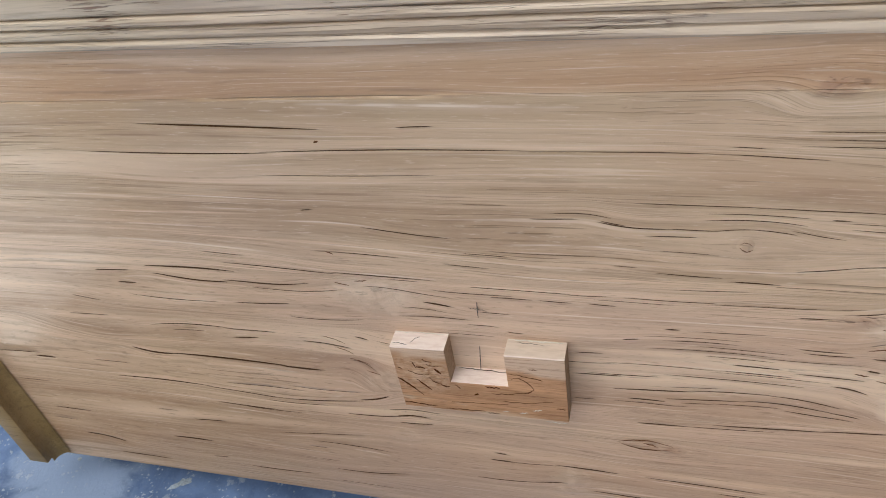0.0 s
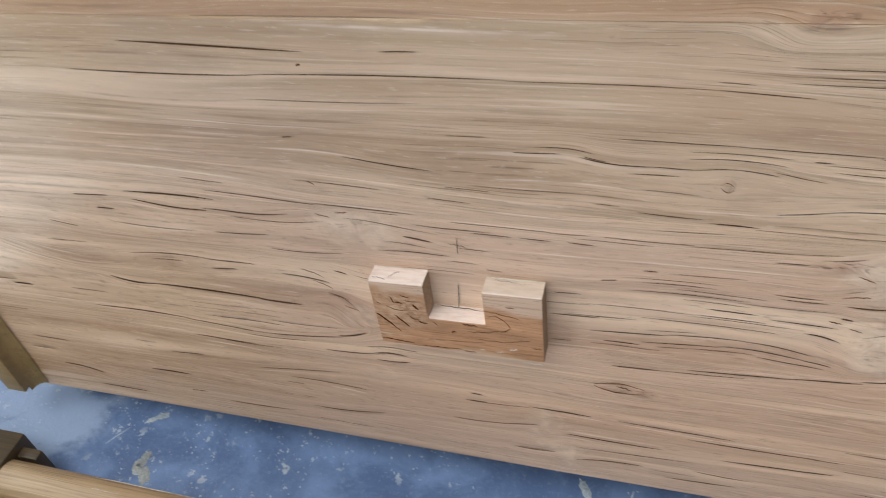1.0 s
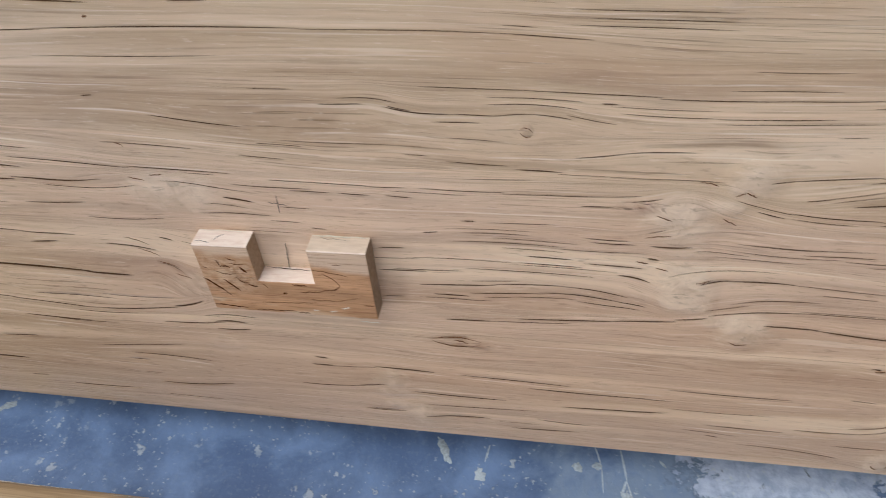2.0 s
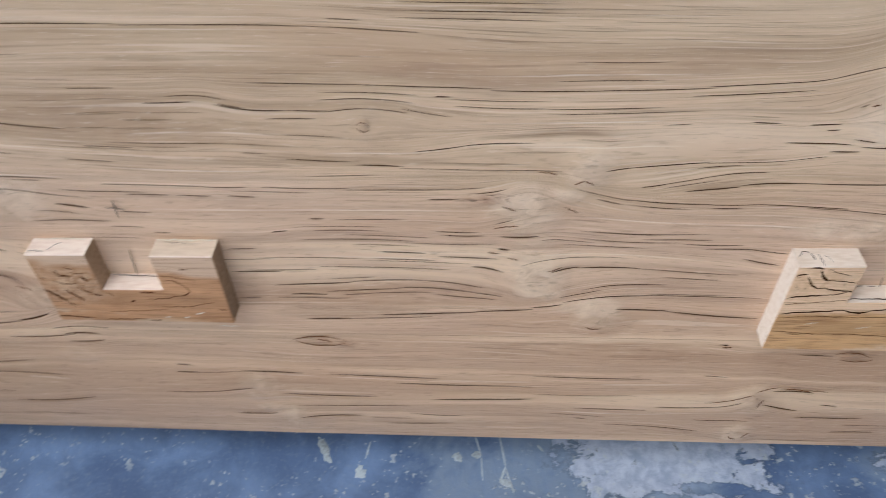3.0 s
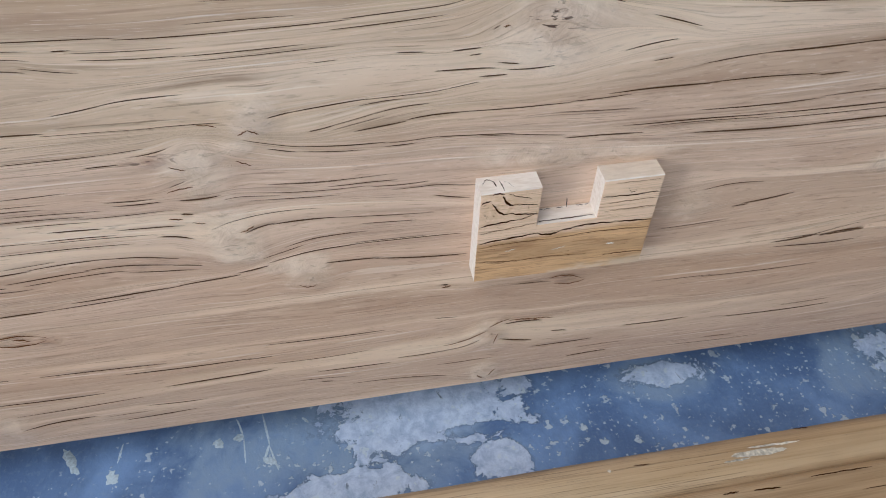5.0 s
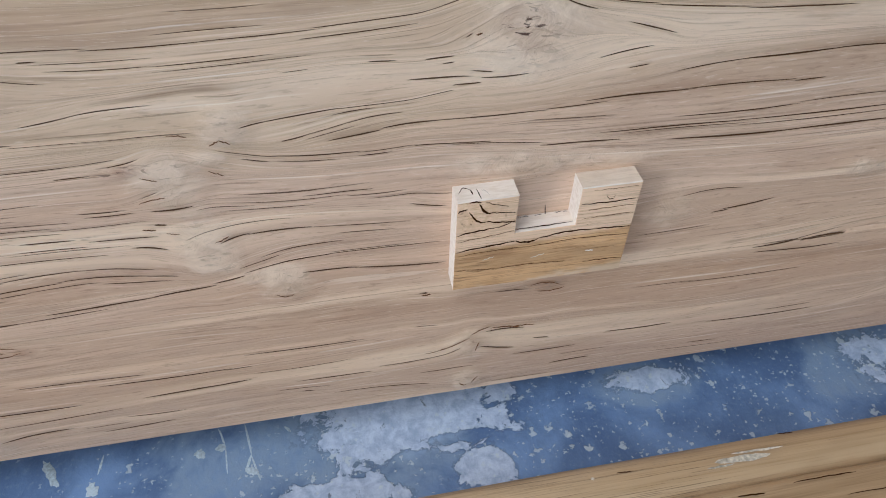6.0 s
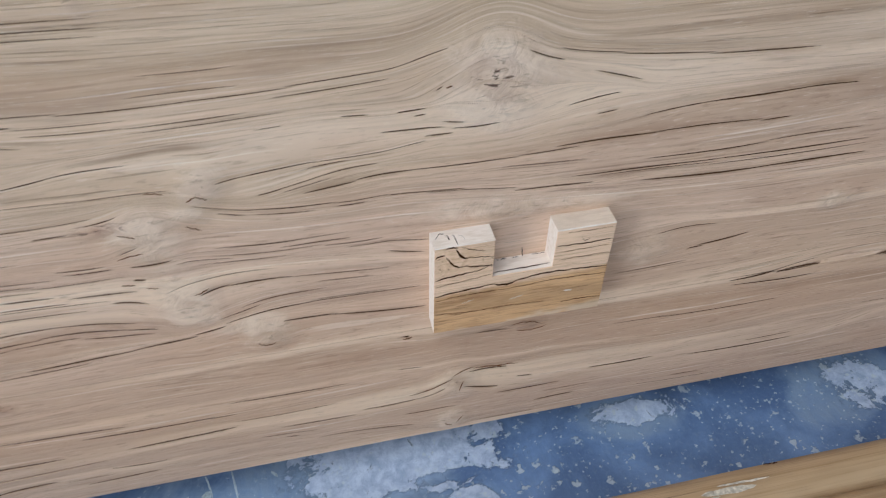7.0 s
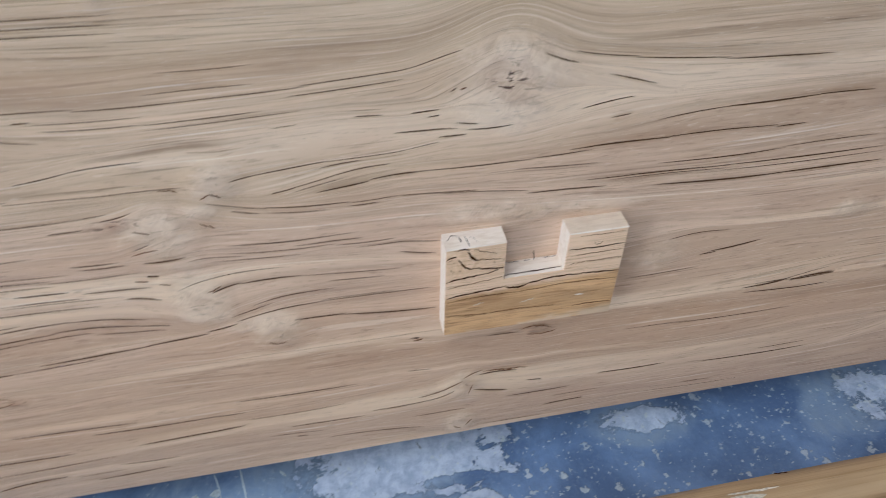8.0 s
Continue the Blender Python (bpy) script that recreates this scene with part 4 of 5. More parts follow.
# dark veins of the knots: from x, z to x, z, bow, width
KNOT_VEINS = [
    (0.100, 0.231, 0.151, 0.232, 0.006, 0.0017), (0.103, 0.230, 0.150, 0.228, -0.005, 0.0018), (0.124, 0.233, 0.138, 0.229, 0.001, 0.0020),
    (-0.119, 0.561, -0.115, 0.561, 0.0, 0.0022),
    (-0.139, 0.452, -0.132, 0.449, 0.001, 0.0014), (0.496, 0.233, 0.505, 0.233, 0.0, 0.0024), (0.186, 0.476, 0.195, 0.475, 0.003, 0.0008),
    (0.186, 0.474, 0.195, 0.473, -0.003, 0.0010), (0.600, 0.226, 0.632, 0.222, 0.004, 0.0015), (0.606, 0.218, 0.636, 0.219, -0.003, 0.0016),
]
KNOT_TICKS_EAST = [
    (0.546, 0.162, 0.566, 0.172, 0.002, 0.0018), (0.566, 0.169, 0.598, 0.165, 0.002, 0.0022), (0.586, 0.167, 0.612, 0.166, 0.001, 0.0018),
    (0.500, 0.143, 0.545, 0.158, -0.003, 0.0018), (0.538, 0.082, 0.546, 0.077, -0.002, 0.0020), (0.551, 0.079, 0.558, 0.090, 0.001, 0.0016),
    (0.556, 0.150, 0.552, 0.135, 0.001, 0.0012), (0.280, 0.352, 0.290, 0.350, 0.0, 0.0018), (0.330, 0.330, 0.342, 0.336, -0.001, 0.0014),
    (0.369, 0.259, 0.384, 0.258, -0.003, 0.0013), (0.316, 0.436, 0.330, 0.433, 0.001, 0.0012), (0.532, 0.494, 0.537, 0.496, 0.0, 0.0016),
]
KNOT_TICKS_WEST = [
    (-0.140, 0.417, -0.126, 0.414, 0.0, 0.0012), (-0.120, 0.420, -0.108, 0.421, 0.0, 0.0014), (-0.172, 0.346, -0.150, 0.338, 0.001, 0.0012),
    (-0.163, 0.332, -0.144, 0.324, 0.001, 0.0012), (-0.150, 0.317, -0.130, 0.310, 0.001, 0.0012), (-0.136, 0.301, -0.122, 0.296, 0.0, 0.0012),
    (0.290, 0.402, 0.302, 0.397, 0.0, 0.0012), (0.284, 0.378, 0.304, 0.381, 0.001, 0.0014), (0.338, 0.402, 0.349, 0.396, 0.0, 0.0012),
    (0.343, 0.424, 0.350, 0.428, 0.0, 0.0014), (0.350, 0.428, 0.358, 0.424, 0.0, 0.0014), (0.296, 0.346, 0.306, 0.343, 0.0, 0.0012),
]

# crowds of hairline checks: centre, spread, count
HAIRLINES = [(0.20, 0.35, 0.07, 0.055, 8), (0.44, 0.36, 0.08, 0.06, 8), (0.40, 0.12, 0.18, 0.035, 8), (-0.30, 0.25, 0.14, 0.09, 14),
             (-0.02, 0.40, 0.11, 0.035, 10), (0.9, 0.2, 0.15, 0.08, 8)]


def knot_slope(x, z):
    """How steeply the grain climbs at (x, z), where it parts round the knots."""
    slope = 0.012 * np.cos(x * 7.0 + z * 19.0) * np.sin(z * 31.0 + 1.0) + 0.012 * np.cos(x * 19.0 + z * 60.0)
    for kx, kz, up, down, lx, lz, *_ in KNOTS:
        u, d = z - kz, (x - kx) / lx
        rise = np.where(u > 0, up, down) * np.tanh(u / 0.004) * np.exp(-np.maximum(np.abs(u) - np.where(u > 0, up, down), 0) / lz)
        slope = slope + rise * np.exp(-d * d) * (-2 * d / lx)
    return slope


def grain_slopes(xs, zs):
    """The slope of the grain on a grid: the cracks show it where they are, the knots elsewhere."""
    x, z = np.meshgrid(xs, zs)
    total, weight = 0.6 * knot_slope(x, z), np.full_like(x, 0.6)
    for x0, z0, x1, z1, bow, _ in CRACKS + BANDS + STREAKS:
        run = x1 - x0
        for s in (0.1, 0.37, 0.63, 0.9):
            px, pz = x0 + run * s, z0 + (z1 - z0) * s + 4 * bow * s * (1 - s)
            reach = max(0.012, run * 0.22)
            cols = np.abs(xs - px) < 3 * reach
            rows = np.abs(zs - pz) < 0.024
            if not (cols.any() and rows.any()):
                continue
            box_at = np.ix_(rows, cols)
            w = 3.0 * np.exp(-((x[box_at] - px) / reach) ** 2 - ((z[box_at] - pz) / 0.008) ** 2)
            total[box_at] += w * ((z1 - z0) / run + 4 * bow * (1 - 2 * s) / run)
            weight[box_at] += w
    return total / weight


def grain_lines(seed_x, seed_z, xs, zs, slopes):
    """Lines of grain through the seeds, followed both ways over the columns xs: one row each."""
    def slope(col, z):
        f = np.clip((z - zs[0]) / (zs[1] - zs[0]), 0, len(zs) - 1.001)
        k = f.astype(int)
        return slopes[k, col] * (1 - (f - k)) + slopes[k + 1, col] * (f - k)

    start = np.clip(np.rint((seed_x - xs[0]) / (xs[1] - xs[0])).astype(int), 0, len(xs) - 1)
    fine = 4
    step = (xs[1] - xs[0]) / fine
    out = np.zeros((len(seed_z), len(xs)))
    for order, way in ((range(len(xs)), 1), (range(len(xs) - 1, -1, -1), -1)):
        z = np.array(seed_z, float)
        for c in order:
            on = (start <= c) if way > 0 else (start >= c)
            out[on, c] = z[on]
            ahead = min(max(c + way, 0), len(xs) - 1)
            for part_step in range(fine):
                f = part_step / fine
                mid = z + way * step * 0.5 * (slope(c, z) * (1 - f) + slope(ahead, z) * f)
                f += 0.5 / fine
                z = np.where(on, z + way * step * (slope(c, mid) * (1 - f) + slope(ahead, mid) * f), z)
    return out


def lay_grain():
    """Lines of grain over the whole panel, with the cracks that lie on them."""
    rng = np.random.default_rng(7)
    xs, zs = np.arange(X0, X1 + 1e-6, 0.004), np.arange(Z0 - 0.03, Z1 + 0.03, 0.001)
    slopes = grain_slopes(xs, zs)
    cracks = [((a + b) / 2, (z0 + z1) / 2 + bow, a, b, w / 1000 * (0.77, 1.1, 0.9)[kind], kind)
              for kind, rows in enumerate((CRACKS, BANDS, STREAKS)) for a, z0, b, z1, bow, w in rows]
    for cx, cz, sx, sz, count in HAIRLINES:  # short checks, crowded where the board has dried hardest
        for _ in range(count):
            a = min(max(rng.normal(cx, sx), X0 + 0.02), X1 - 0.12)
            z = min(max(rng.normal(cz, sz), Z0 + 0.006), Z1 - 0.02)
            half = rng.uniform(0.012, 0.04)
            cracks.append((a, z, a - half, a + half, rng.uniform(0.0006, 0.0010), 0))
    seeds = [(0.3, z, -1) for z in np.arange(Z0 - 0.02, Z1 + 0.02, 0.0026)]
    for k, (mx, mz, a, b, w, _) in enumerate(cracks):
        seeds += [(mx, mz - w * 0.65, -1), (mx, mz - w * 0.3, -1), (mx, mz, k), (mx, mz + w * 0.3, -1), (mx, mz + w * 0.65, -1)]
    seed_x, seed_z, owner = (np.array(c) for c in zip(*seeds))
    z = grain_lines(seed_x, seed_z, xs, zs, slopes)
    order = np.argsort(z.mean(1))
    z, owner = z[order], owner[order].astype(int)
    lifted = np.maximum.accumulate(z, axis=0)
    lowered = np.minimum.accumulate(z[::-1], axis=0)[::-1]
    z = (lifted + lowered) / 2
    v = np.repeat(z.mean(1)[:, None], len(xs), axis=1)
    return xs, z, v, owner.astype(int), cracks


def build_board(name, grain, low, high):
    """One of the glued boards of the panel, from height low to high."""
    xs, z, v, owner, cracks = grain
    inside = (z.max(1) > low) & (z.min(1) < high)
    first, last = max(0, int(np.argmax(inside)) - 1), len(inside) - int(np.argmax(inside[::-1]))
    z, v, owner = z[first:last + 1], v[first:last + 1], owner[first:last + 1]
    z = np.clip(z, low, high)
    z[0], z[-1] = low, high
    x = np.repeat(xs[None], len(z), axis=0)
    depth, crack, soak, fibre = (np.zeros_like(x) for _ in range(4))
    for row in np.flatnonzero(owner >= 0):
        mx, mz, a, b, w, kind = cracks[owner[row]]
        a, b = a - 0.05 * (b - a), b + 0.05 * (b - a)
        cols = np.flatnonzero((xs > a) & (xs < b))
        if not len(cols):
            continue
        s = (xs[cols] - a) / (b - a)
        taper = np.clip(np.sin(np.pi * s), 0, 1) ** 0.6
        near, across = slice(max(0, row - 8), row + 9), slice(cols[0], cols[-1] + 1)
        gap = np.abs(z[near][:, cols] - z[row][cols])
        cut = np.clip(1.5 - gap / (w * 0.5), 0, 1) * taper
        if kind == 0:
            cut = np.clip(1.5 - gap / (w * (0.12 + 0.38 * taper)), 0, 1) * taper ** 0.3
            depth[near, across] = np.maximum(depth[near, across], cut * min(0.0006, w * 0.35))
            crack[near, across] = np.maximum(crack[near, across], cut * min(1.0, 0.45 + w / 0.0026))
            wide = np.clip(1.2 - gap / (0.0020 + w), 0, 1) * taper
            soak[near, across] = np.maximum(soak[near, across], wide * min(0.9, 0.2 + w / 0.003))
        elif kind == 1:
            soak[near, across] = np.maximum(soak[near, across], cut)
        else:
            fibre[near, across] = np.maximum(fibre[near, across], cut)
    pale, heart = np.zeros_like(x), np.zeros_like(x)
    for kx, kz, up, down, lx, lz, p, h in KNOTS:
        mid, tall = kz + (up - down) / 2, (up + down) / 2
        away = np.hypot((x - kx) / lx, (z - mid) / (tall * 1.3 + 0.009))
        pale = np.maximum(pale, p * np.clip(1.4 - away, 0, 1))
        core = np.hypot((x - kx) / (lx * 0.5), (z - mid) / (tall * 0.6 + 0.003))
        heart = np.maximum(heart, h * np.clip(1.4 - core, 0, 1))
    swell = 0.0006 * np.sin(x * 5 + z * 9) + 0.0010 * pale
    verts = np.stack([x, depth - swell, z], -1).reshape(-1, 3)
    height, width = x.shape
    at = np.arange(height * width).reshape(height, width)
    faces = np.stack([at[:-1, :-1], at[:-1, 1:], at[1:, 1:], at[1:, :-1]], -1).reshape(-1, 4).tolist()
    back = len(verts)
    corners = [(X0, 0.022, low), (X1, 0.022, low), (X1, 0.022, high), (X0, 0.022, high)]
    verts = verts.tolist() + corners
    faces.append([back + 3, back + 2, back + 1, back])
    faces.append([*at[0, ::-1].tolist(), back, back + 1])
    faces.append([*at[-1].tolist(), back + 2, back + 3])
    faces.append([*at[:, 0].tolist(), back + 3, back])
    faces.append([*at[::-1, -1].tolist(), back + 1, back + 2])
    me = bpy.data.meshes.new(name)
    me.from_pydata(verts, [], faces)
    for key, values in (("crack", crack), ("soak", soak), ("fibre", fibre), ("pale", pale), ("heart", heart)):
        layer = me.attributes.new(key, "FLOAT", "POINT")
        layer.data.foreach_set("value", np.r_[values.ravel(), 0, 0, 0, 0].astype(np.float32))
    uv = me.uv_layers.new(name="grain")
    flat = np.r_[np.stack([x, v], -1).reshape(-1, 2), [(p[0], p[2]) for p in corners]]
    loops = np.zeros(len(me.loops), dtype=np.int32)
    me.loops.foreach_get("vertex_index", loops)
    uv.data.foreach_set("uv", flat[loops].astype(np.float32).ravel())
    me.materials.append(PANEL)
    smooth = np.ones(len(faces), dtype=bool)
    smooth[-5:] = False
    me.polygons.foreach_set("use_smooth", smooth)
    return new(name, me)


headboard = tagged(new("headboard"), "lacquered teak bed headboard panel with reeded top moulding, standing upright", "headboard")
# three boards glued edge to edge
GRAIN = lay_grain()
for low, high in ((Z0, 0.2403), (0.2406, 0.5968), (0.5971, Z1)):
    build_board("board", GRAIN, low, high).parent = headboard

# reeded moulding along the top: three round beads with soft quirks, then a flat band; it sits a little out of level
beads = [(0.016, 0.0), (-0.0010, 0.0)]
for i in range(3):
    for k in range(9):
        a = math.pi * k / 8
        beads.append((-0.0016 - 0.0042 * math.sin(a) ** 0.8 - 0.0004 * i, 0.0004 + 0.0088 * i + 0.0042 - 0.0042 * math.cos(a)))
beads += [(-0.0040, 0.0270), (-0.0062, 0.0290), (-0.0068, 0.0330), (-0.0066, 0.12), (0.016, 0.12)]
strip = run_along_x(beads, X0, X1, 0.0011, 220)
for v in strip.verts:
    v.co.z += Z1 + 0.0035 - 0.0125 * (v.co.x - X0)
part("moulding", strip, MOULD, headboard, "reeded teak moulding with open grain")
for sx in (X0 - 0.030, X1):
    part("stile", box(sx, sx + 0.030, -0.025, 0.024, 0.076, Z1 + 0.16, 0.002), STILE, headboard, "olive brown teak stile in shade")
# cove added in the joint of stile and panel for its soft shade
cove = bmesh.new()
rows = []
for k in range(9):
    a = math.pi / 2 * k / 8
    rows.append([cove.verts.new((X0 + 0.016 * (1 - math.sin(a)), -0.016 * (1 - math.cos(a)) - 0.0006, z)) for z in (0.070, Z1 - 0.001)])
rows.append([cove.verts.new((X0, 0.004, z)) for z in (0.070, Z1 - 0.001)])
for a, b in zip(rows, rows[1:] + rows[:1]):
    cove.faces.new((a[0], a[1], b[1], b[0]))
cove.faces.new([r[0] for r in rows])
cove.faces.new([r[1] for r in rows[::-1]])
part("cove", cove, STILE, headboard, "olive brown cove added in the corner for soft shade")
# legs behind carry the headboard clear of the floor
for fx in (X0 + 0.05, X1 - 0.10):
    leg = box(fx, fx + 0.05, 0.050, 0.090, 0.0, 0.62, 0.003)
    bmesh.ops.create_cube(leg, size=1.0, matrix=Matrix.LocRotScale((fx + 0.025, 0.036, 0.46), None, (0.046, 0.028, 0.24)))
    part("leg", leg, STILE, headboard)


def notched_cleat(cx, cz, h, body, sawn, label, planed=()):
    """A U-shaped bearer block: a board with a square notch for a slat beam."""
    cleat = tagged(new("slat_bearer"), label, "bearer block", "bearer blocks on the headboard")
    cleat.location = (cx, -0.0015, cz)
    w, n0, n1, deep, thick = 0.0775, -0.027, 0.026, 0.042, 0.0185
    outline = [(-w, 0), (w, 0), (w, h), (n1, h - 0.0005), (n1, h - deep), (n0, h - deep - 0.001), (n0, h), (-w, h - 0.001)]
    bm = bmesh.new()
    front = [bm.verts.new((x, -thick, z)) for x, z in outline]
    rear = [bm.verts.new((x, 0.002, z)) for x, z in outline]
    bm.faces.new(front)
    bm.faces.new(rear[::-1])
    count = len(outline)
    for j in range(count):
        face = bm.faces.new((front[j], rear[j], rear[(j + 1) % count], front[(j + 1) % count]))
        # right-facing ends take the darker copy in place of shade
        face.material_index = 2 if j in (1, 5) else 3 if j in planed else 1
    bmesh.ops.recalc_face_normals(bm, faces=bm.faces)
    for upper in (True, False):
        edges = [e for e in bm.edges if len(e.link_faces) == 2 and all(v.co.y < -0.01 for v in e.verts) and (min(v.co.z for v in e.verts) > h - deep * 0.5) == upper]
        bmesh.ops.bevel(bm, geom=edges, offset=0.0009, segments=2, profile=0.6, affect="EDGES", material=1 if upper else 0)
    part("block", bm, [body, sawn, RAW_SHADED, RAW_TAN], cleat)
    return cleat


cleat_a = notched_cleat(-0.0175, 0.2775, 0.083, CLEAT_RED, RAW_PINK, "reddish teak U-notched bearer block glued to the headboard", planed=(2,))
cleat_b = notched_cleat(0.5985, 0.256, 0.1045, CLEAT_GOLD, RAW_PALE, "golden teak U-notched bearer block with dark resin veins", planed=(2,))

FACE = -0.0185
RESIN = [(-0.0770, 0.0473, -0.0244, 0.0534, 0.0005, 0.0017), (-0.0254, 0.0535, -0.0059, 0.0527, -0.0030, 0.0022), (-0.0069, 0.0529, 0.0432, 0.0563, 0.0021, 0.0017),
         (0.0422, 0.0564, 0.0770, 0.0548, -0.0003, 0.0014), (-0.0771, 0.0669, -0.0453, 0.0717, 0.0008, 0.0017), (-0.0463, 0.0717, -0.0280, 0.0780, -0.0014, 0.0008),
         (-0.0678, 0.0934, -0.0530, 0.0802, -0.0050, 0.0017), (-0.0540, 0.0804, -0.0279, 0.0767, -0.0010, 0.0014), (-0.0598, 0.1007, -0.0498, 0.0891, -0.0036, 0.0022),
         (-0.0508, 0.0893, -0.0279, 0.0863, 0.0003, 0.0008), (-0.0682, 0.1022, -0.0580, 0.1018, 0.0009, 0.0016), (-0.0770, 0.0924, -0.0688, 0.0954, 0.0012, 0.0016),
         (-0.0548, 0.1020, -0.0352, 0.0948, -0.0011, 0.0006), (0.0270, 0.0861, 0.0769, 0.0868, -0.0007, 0.0012), (0.0483, 0.0932, 0.0559, 0.0920, -0.0035, 0.0006)]
STREAKED = [(-0.0754, 0.0422, -0.0135, 0.0445, 0.0015, 0.0007), (-0.0135, 0.0445, 0.0762, 0.0457, 0.0017, 0.0009), (-0.0597, 0.0213, 0.0227, 0.0206, 0.0014, 0.0007),
            (0.0394, 0.0152, 0.0769, 0.0154, 0.0010, 0.0011), (-0.0748, 0.0243, -0.0394, 0.0209, 0.0009, 0.0007), (0.0345, 0.0783, 0.0743, 0.0802, 0.0003, 0.0006),
            (0.0357, 0.1000, 0.0744, 0.1010, -0.0003, 0.0005), (-0.0759, 0.0593, -0.0279, 0.0661, -0.0001, 0.0006), (0.0310, 0.0691, 0.0762, 0.0708, 0.0005, 0.0005)]
CHECKS_RED = [(-0.0775, 0.0412, -0.0619, 0.0269, 0.0003, 0.0022), (-0.0592, 0.0416, -0.0465, 0.0275, -0.0002, 0.0017), (-0.0574, 0.0574, -0.0484, 0.0571, 0.0010, 0.0016),
              (-0.0598, 0.0647, -0.0574, 0.0574, 0.0009, 0.0011), (-0.0500, 0.0690, -0.0415, 0.0663, -0.0009, 0.0011), (-0.0397, 0.0582, -0.0345, 0.0513, -0.0002, 0.0026),
              (-0.0368, 0.0369, -0.0280, 0.0343, -0.0010, 0.0017), (-0.0741, 0.0553, -0.0705, 0.0542, 0.0001, 0.0010), (-0.0770, 0.0062, -0.0449, 0.0039, 0.0005, 0.0016),
              (-0.0369, 0.0028, 0.0015, 0.0039, -0.0001, 0.0011), (0.0674, 0.0179, 0.0763, 0.0178, 0.0000, 0.0010), (-0.0064, 0.0263, -0.0019, 0.0285, 0.0000, 0.0021),
              (0.0048, 0.0395, 0.0185, 0.0390, -0.0002, 0.0016), (0.0035, 0.0023, 0.0142, 0.0025, 0.0000, 0.0012)]
RINGS_RED = [(0.0270, 0.0593, 0.0572, 0.0541, 0.0009, 0.0009), (0.0384, 0.0346, 0.0490, 0.0416, -0.0017, 0.0013), (0.0098, 0.0303, 0.0410, 0.0358, -0.0012, 0.0011),
             (0.0299, 0.0525, 0.0490, 0.0416, 0.0062, 0.0009), (-0.0232, 0.0389, -0.0187, 0.0332, 0.0000, 0.0010), (0.0460, 0.0673, 0.0534, 0.0683, 0.0000, 0.0010),
             (-0.0462, 0.0450, -0.0355, 0.0387, -0.0032, 0.0010), (-0.0654, 0.0525, -0.0454, 0.0498, -0.0030, 0.0010), (-0.0475, 0.0625, -0.0355, 0.0618, -0.0010, 0.0010),
             (0.0192, 0.0214, 0.0654, 0.0271, -0.0025, 0.0007), (-0.0296, 0.0138, 0.0240, 0.0173, -0.0008, 0.0007), (-0.0700, 0.0330, -0.0560, 0.0190, 0.0010, 0.0009)]
for owner, name, rows, stuff, label in ((cleat_b, "resin_vein", RESIN, INK, "dark resin vein"), (cleat_b, "growth_ring", STREAKED, VEIN, "brown line of the grain"),
                                        (cleat_a, "grain_check", CHECKS_RED, UMBER, "dark open grain check"), (cleat_a, "growth_ring", RINGS_RED, VEIN, "brown curl of the grain")):
    for x0, z0, x1, z1, bow, w in rows:
        part(name, sliver(x0, z0, x1, z1, bow, w * 1.2, FACE, x0 * 31 + z0), stuff, owner, label)


def on_top(bm, y, z):
    """Lays an upright sliver flat on a surface that looks up."""
    for v in bm.verts:
        v.co = Vector((v.co.x, y + v.co.z, z - v.co.y))
    return bm


part("glue_line", on_top(sliver(-0.0265, 0.0, 0.0255, 0.0015, 0.0, 0.0013, 0.0, 3.3), -0.0150, 0.1045 - 0.0421), INK, cleat_b, "dark glue line across the ledge")
part("glue_line", on_top(sliver(-0.0235, 0.0, 0.0245, -0.0010, 0.0, 0.0011, 0.0, 5.1), -0.0010, 0.083 - 0.0421), INK, cleat_a, "dark glue line across the ledge")
for x0, y0, x1, y1, bow, w in ((-0.0748, -0.0082, -0.0640, -0.0060, 0.0050, 0.0012), (-0.0645, -0.0040, -0.0634, -0.0109, 0.0, 0.0012), (-0.0596, -0.0040, -0.0579, -0.0174, 0.002, 0.0009),
                               (-0.036, -0.013, -0.030, -0.004, 0.001, 0.0014), (-0.0560, -0.006, -0.0500, -0.014, 0.002, 0.0007)):
    part("resin_vein", on_top(sliver(x0, y0, x1, y1, bow, w, 0.0, x0 * 9), 0.0, 0.1036), INK, cleat_b)
for x0, y0, x1, y1, bow, w in ((-0.060, -0.012, -0.052, -0.004, 0.001, 0.0008), (-0.076, -0.013, -0.062, -0.015, 0.0, 0.0008), (0.034, -0.002, 0.074, -0.004, 0.0, 0.0007)):
    part("pencil_tick", on_top(sliver(x0, y0, x1, y1, bow, w, 0.0, x0 * 9), 0.0, 0.0824), PENCIL, cleat_a)

# squeezed-out glue along the rear edges and below
for x0, z0, x1, z1, w, y in ((-0.076, 0.0840, -0.030, 0.0845, 0.0016, -0.0008), (0.027, 0.0845, 0.0765, 0.0843, 0.0022, -0.0008), (0.053, -0.0255, 0.073, -0.0262, 0.0016, -0.0008),
                             (0.034, 0.0065, 0.041, 0.0075, 0.0014, FACE), (0.046, 0.0115, 0.054, 0.0135, 0.0016, FACE), (0.018, 0.0070, 0.024, 0.0072, 0.0011, FACE)):
    part("glue_bead", sliver(x0, z0, x1, z1, 0.0, w, y, x0 * 7 + z0, 10), GLUE, cleat_a, "dried white glue bead")
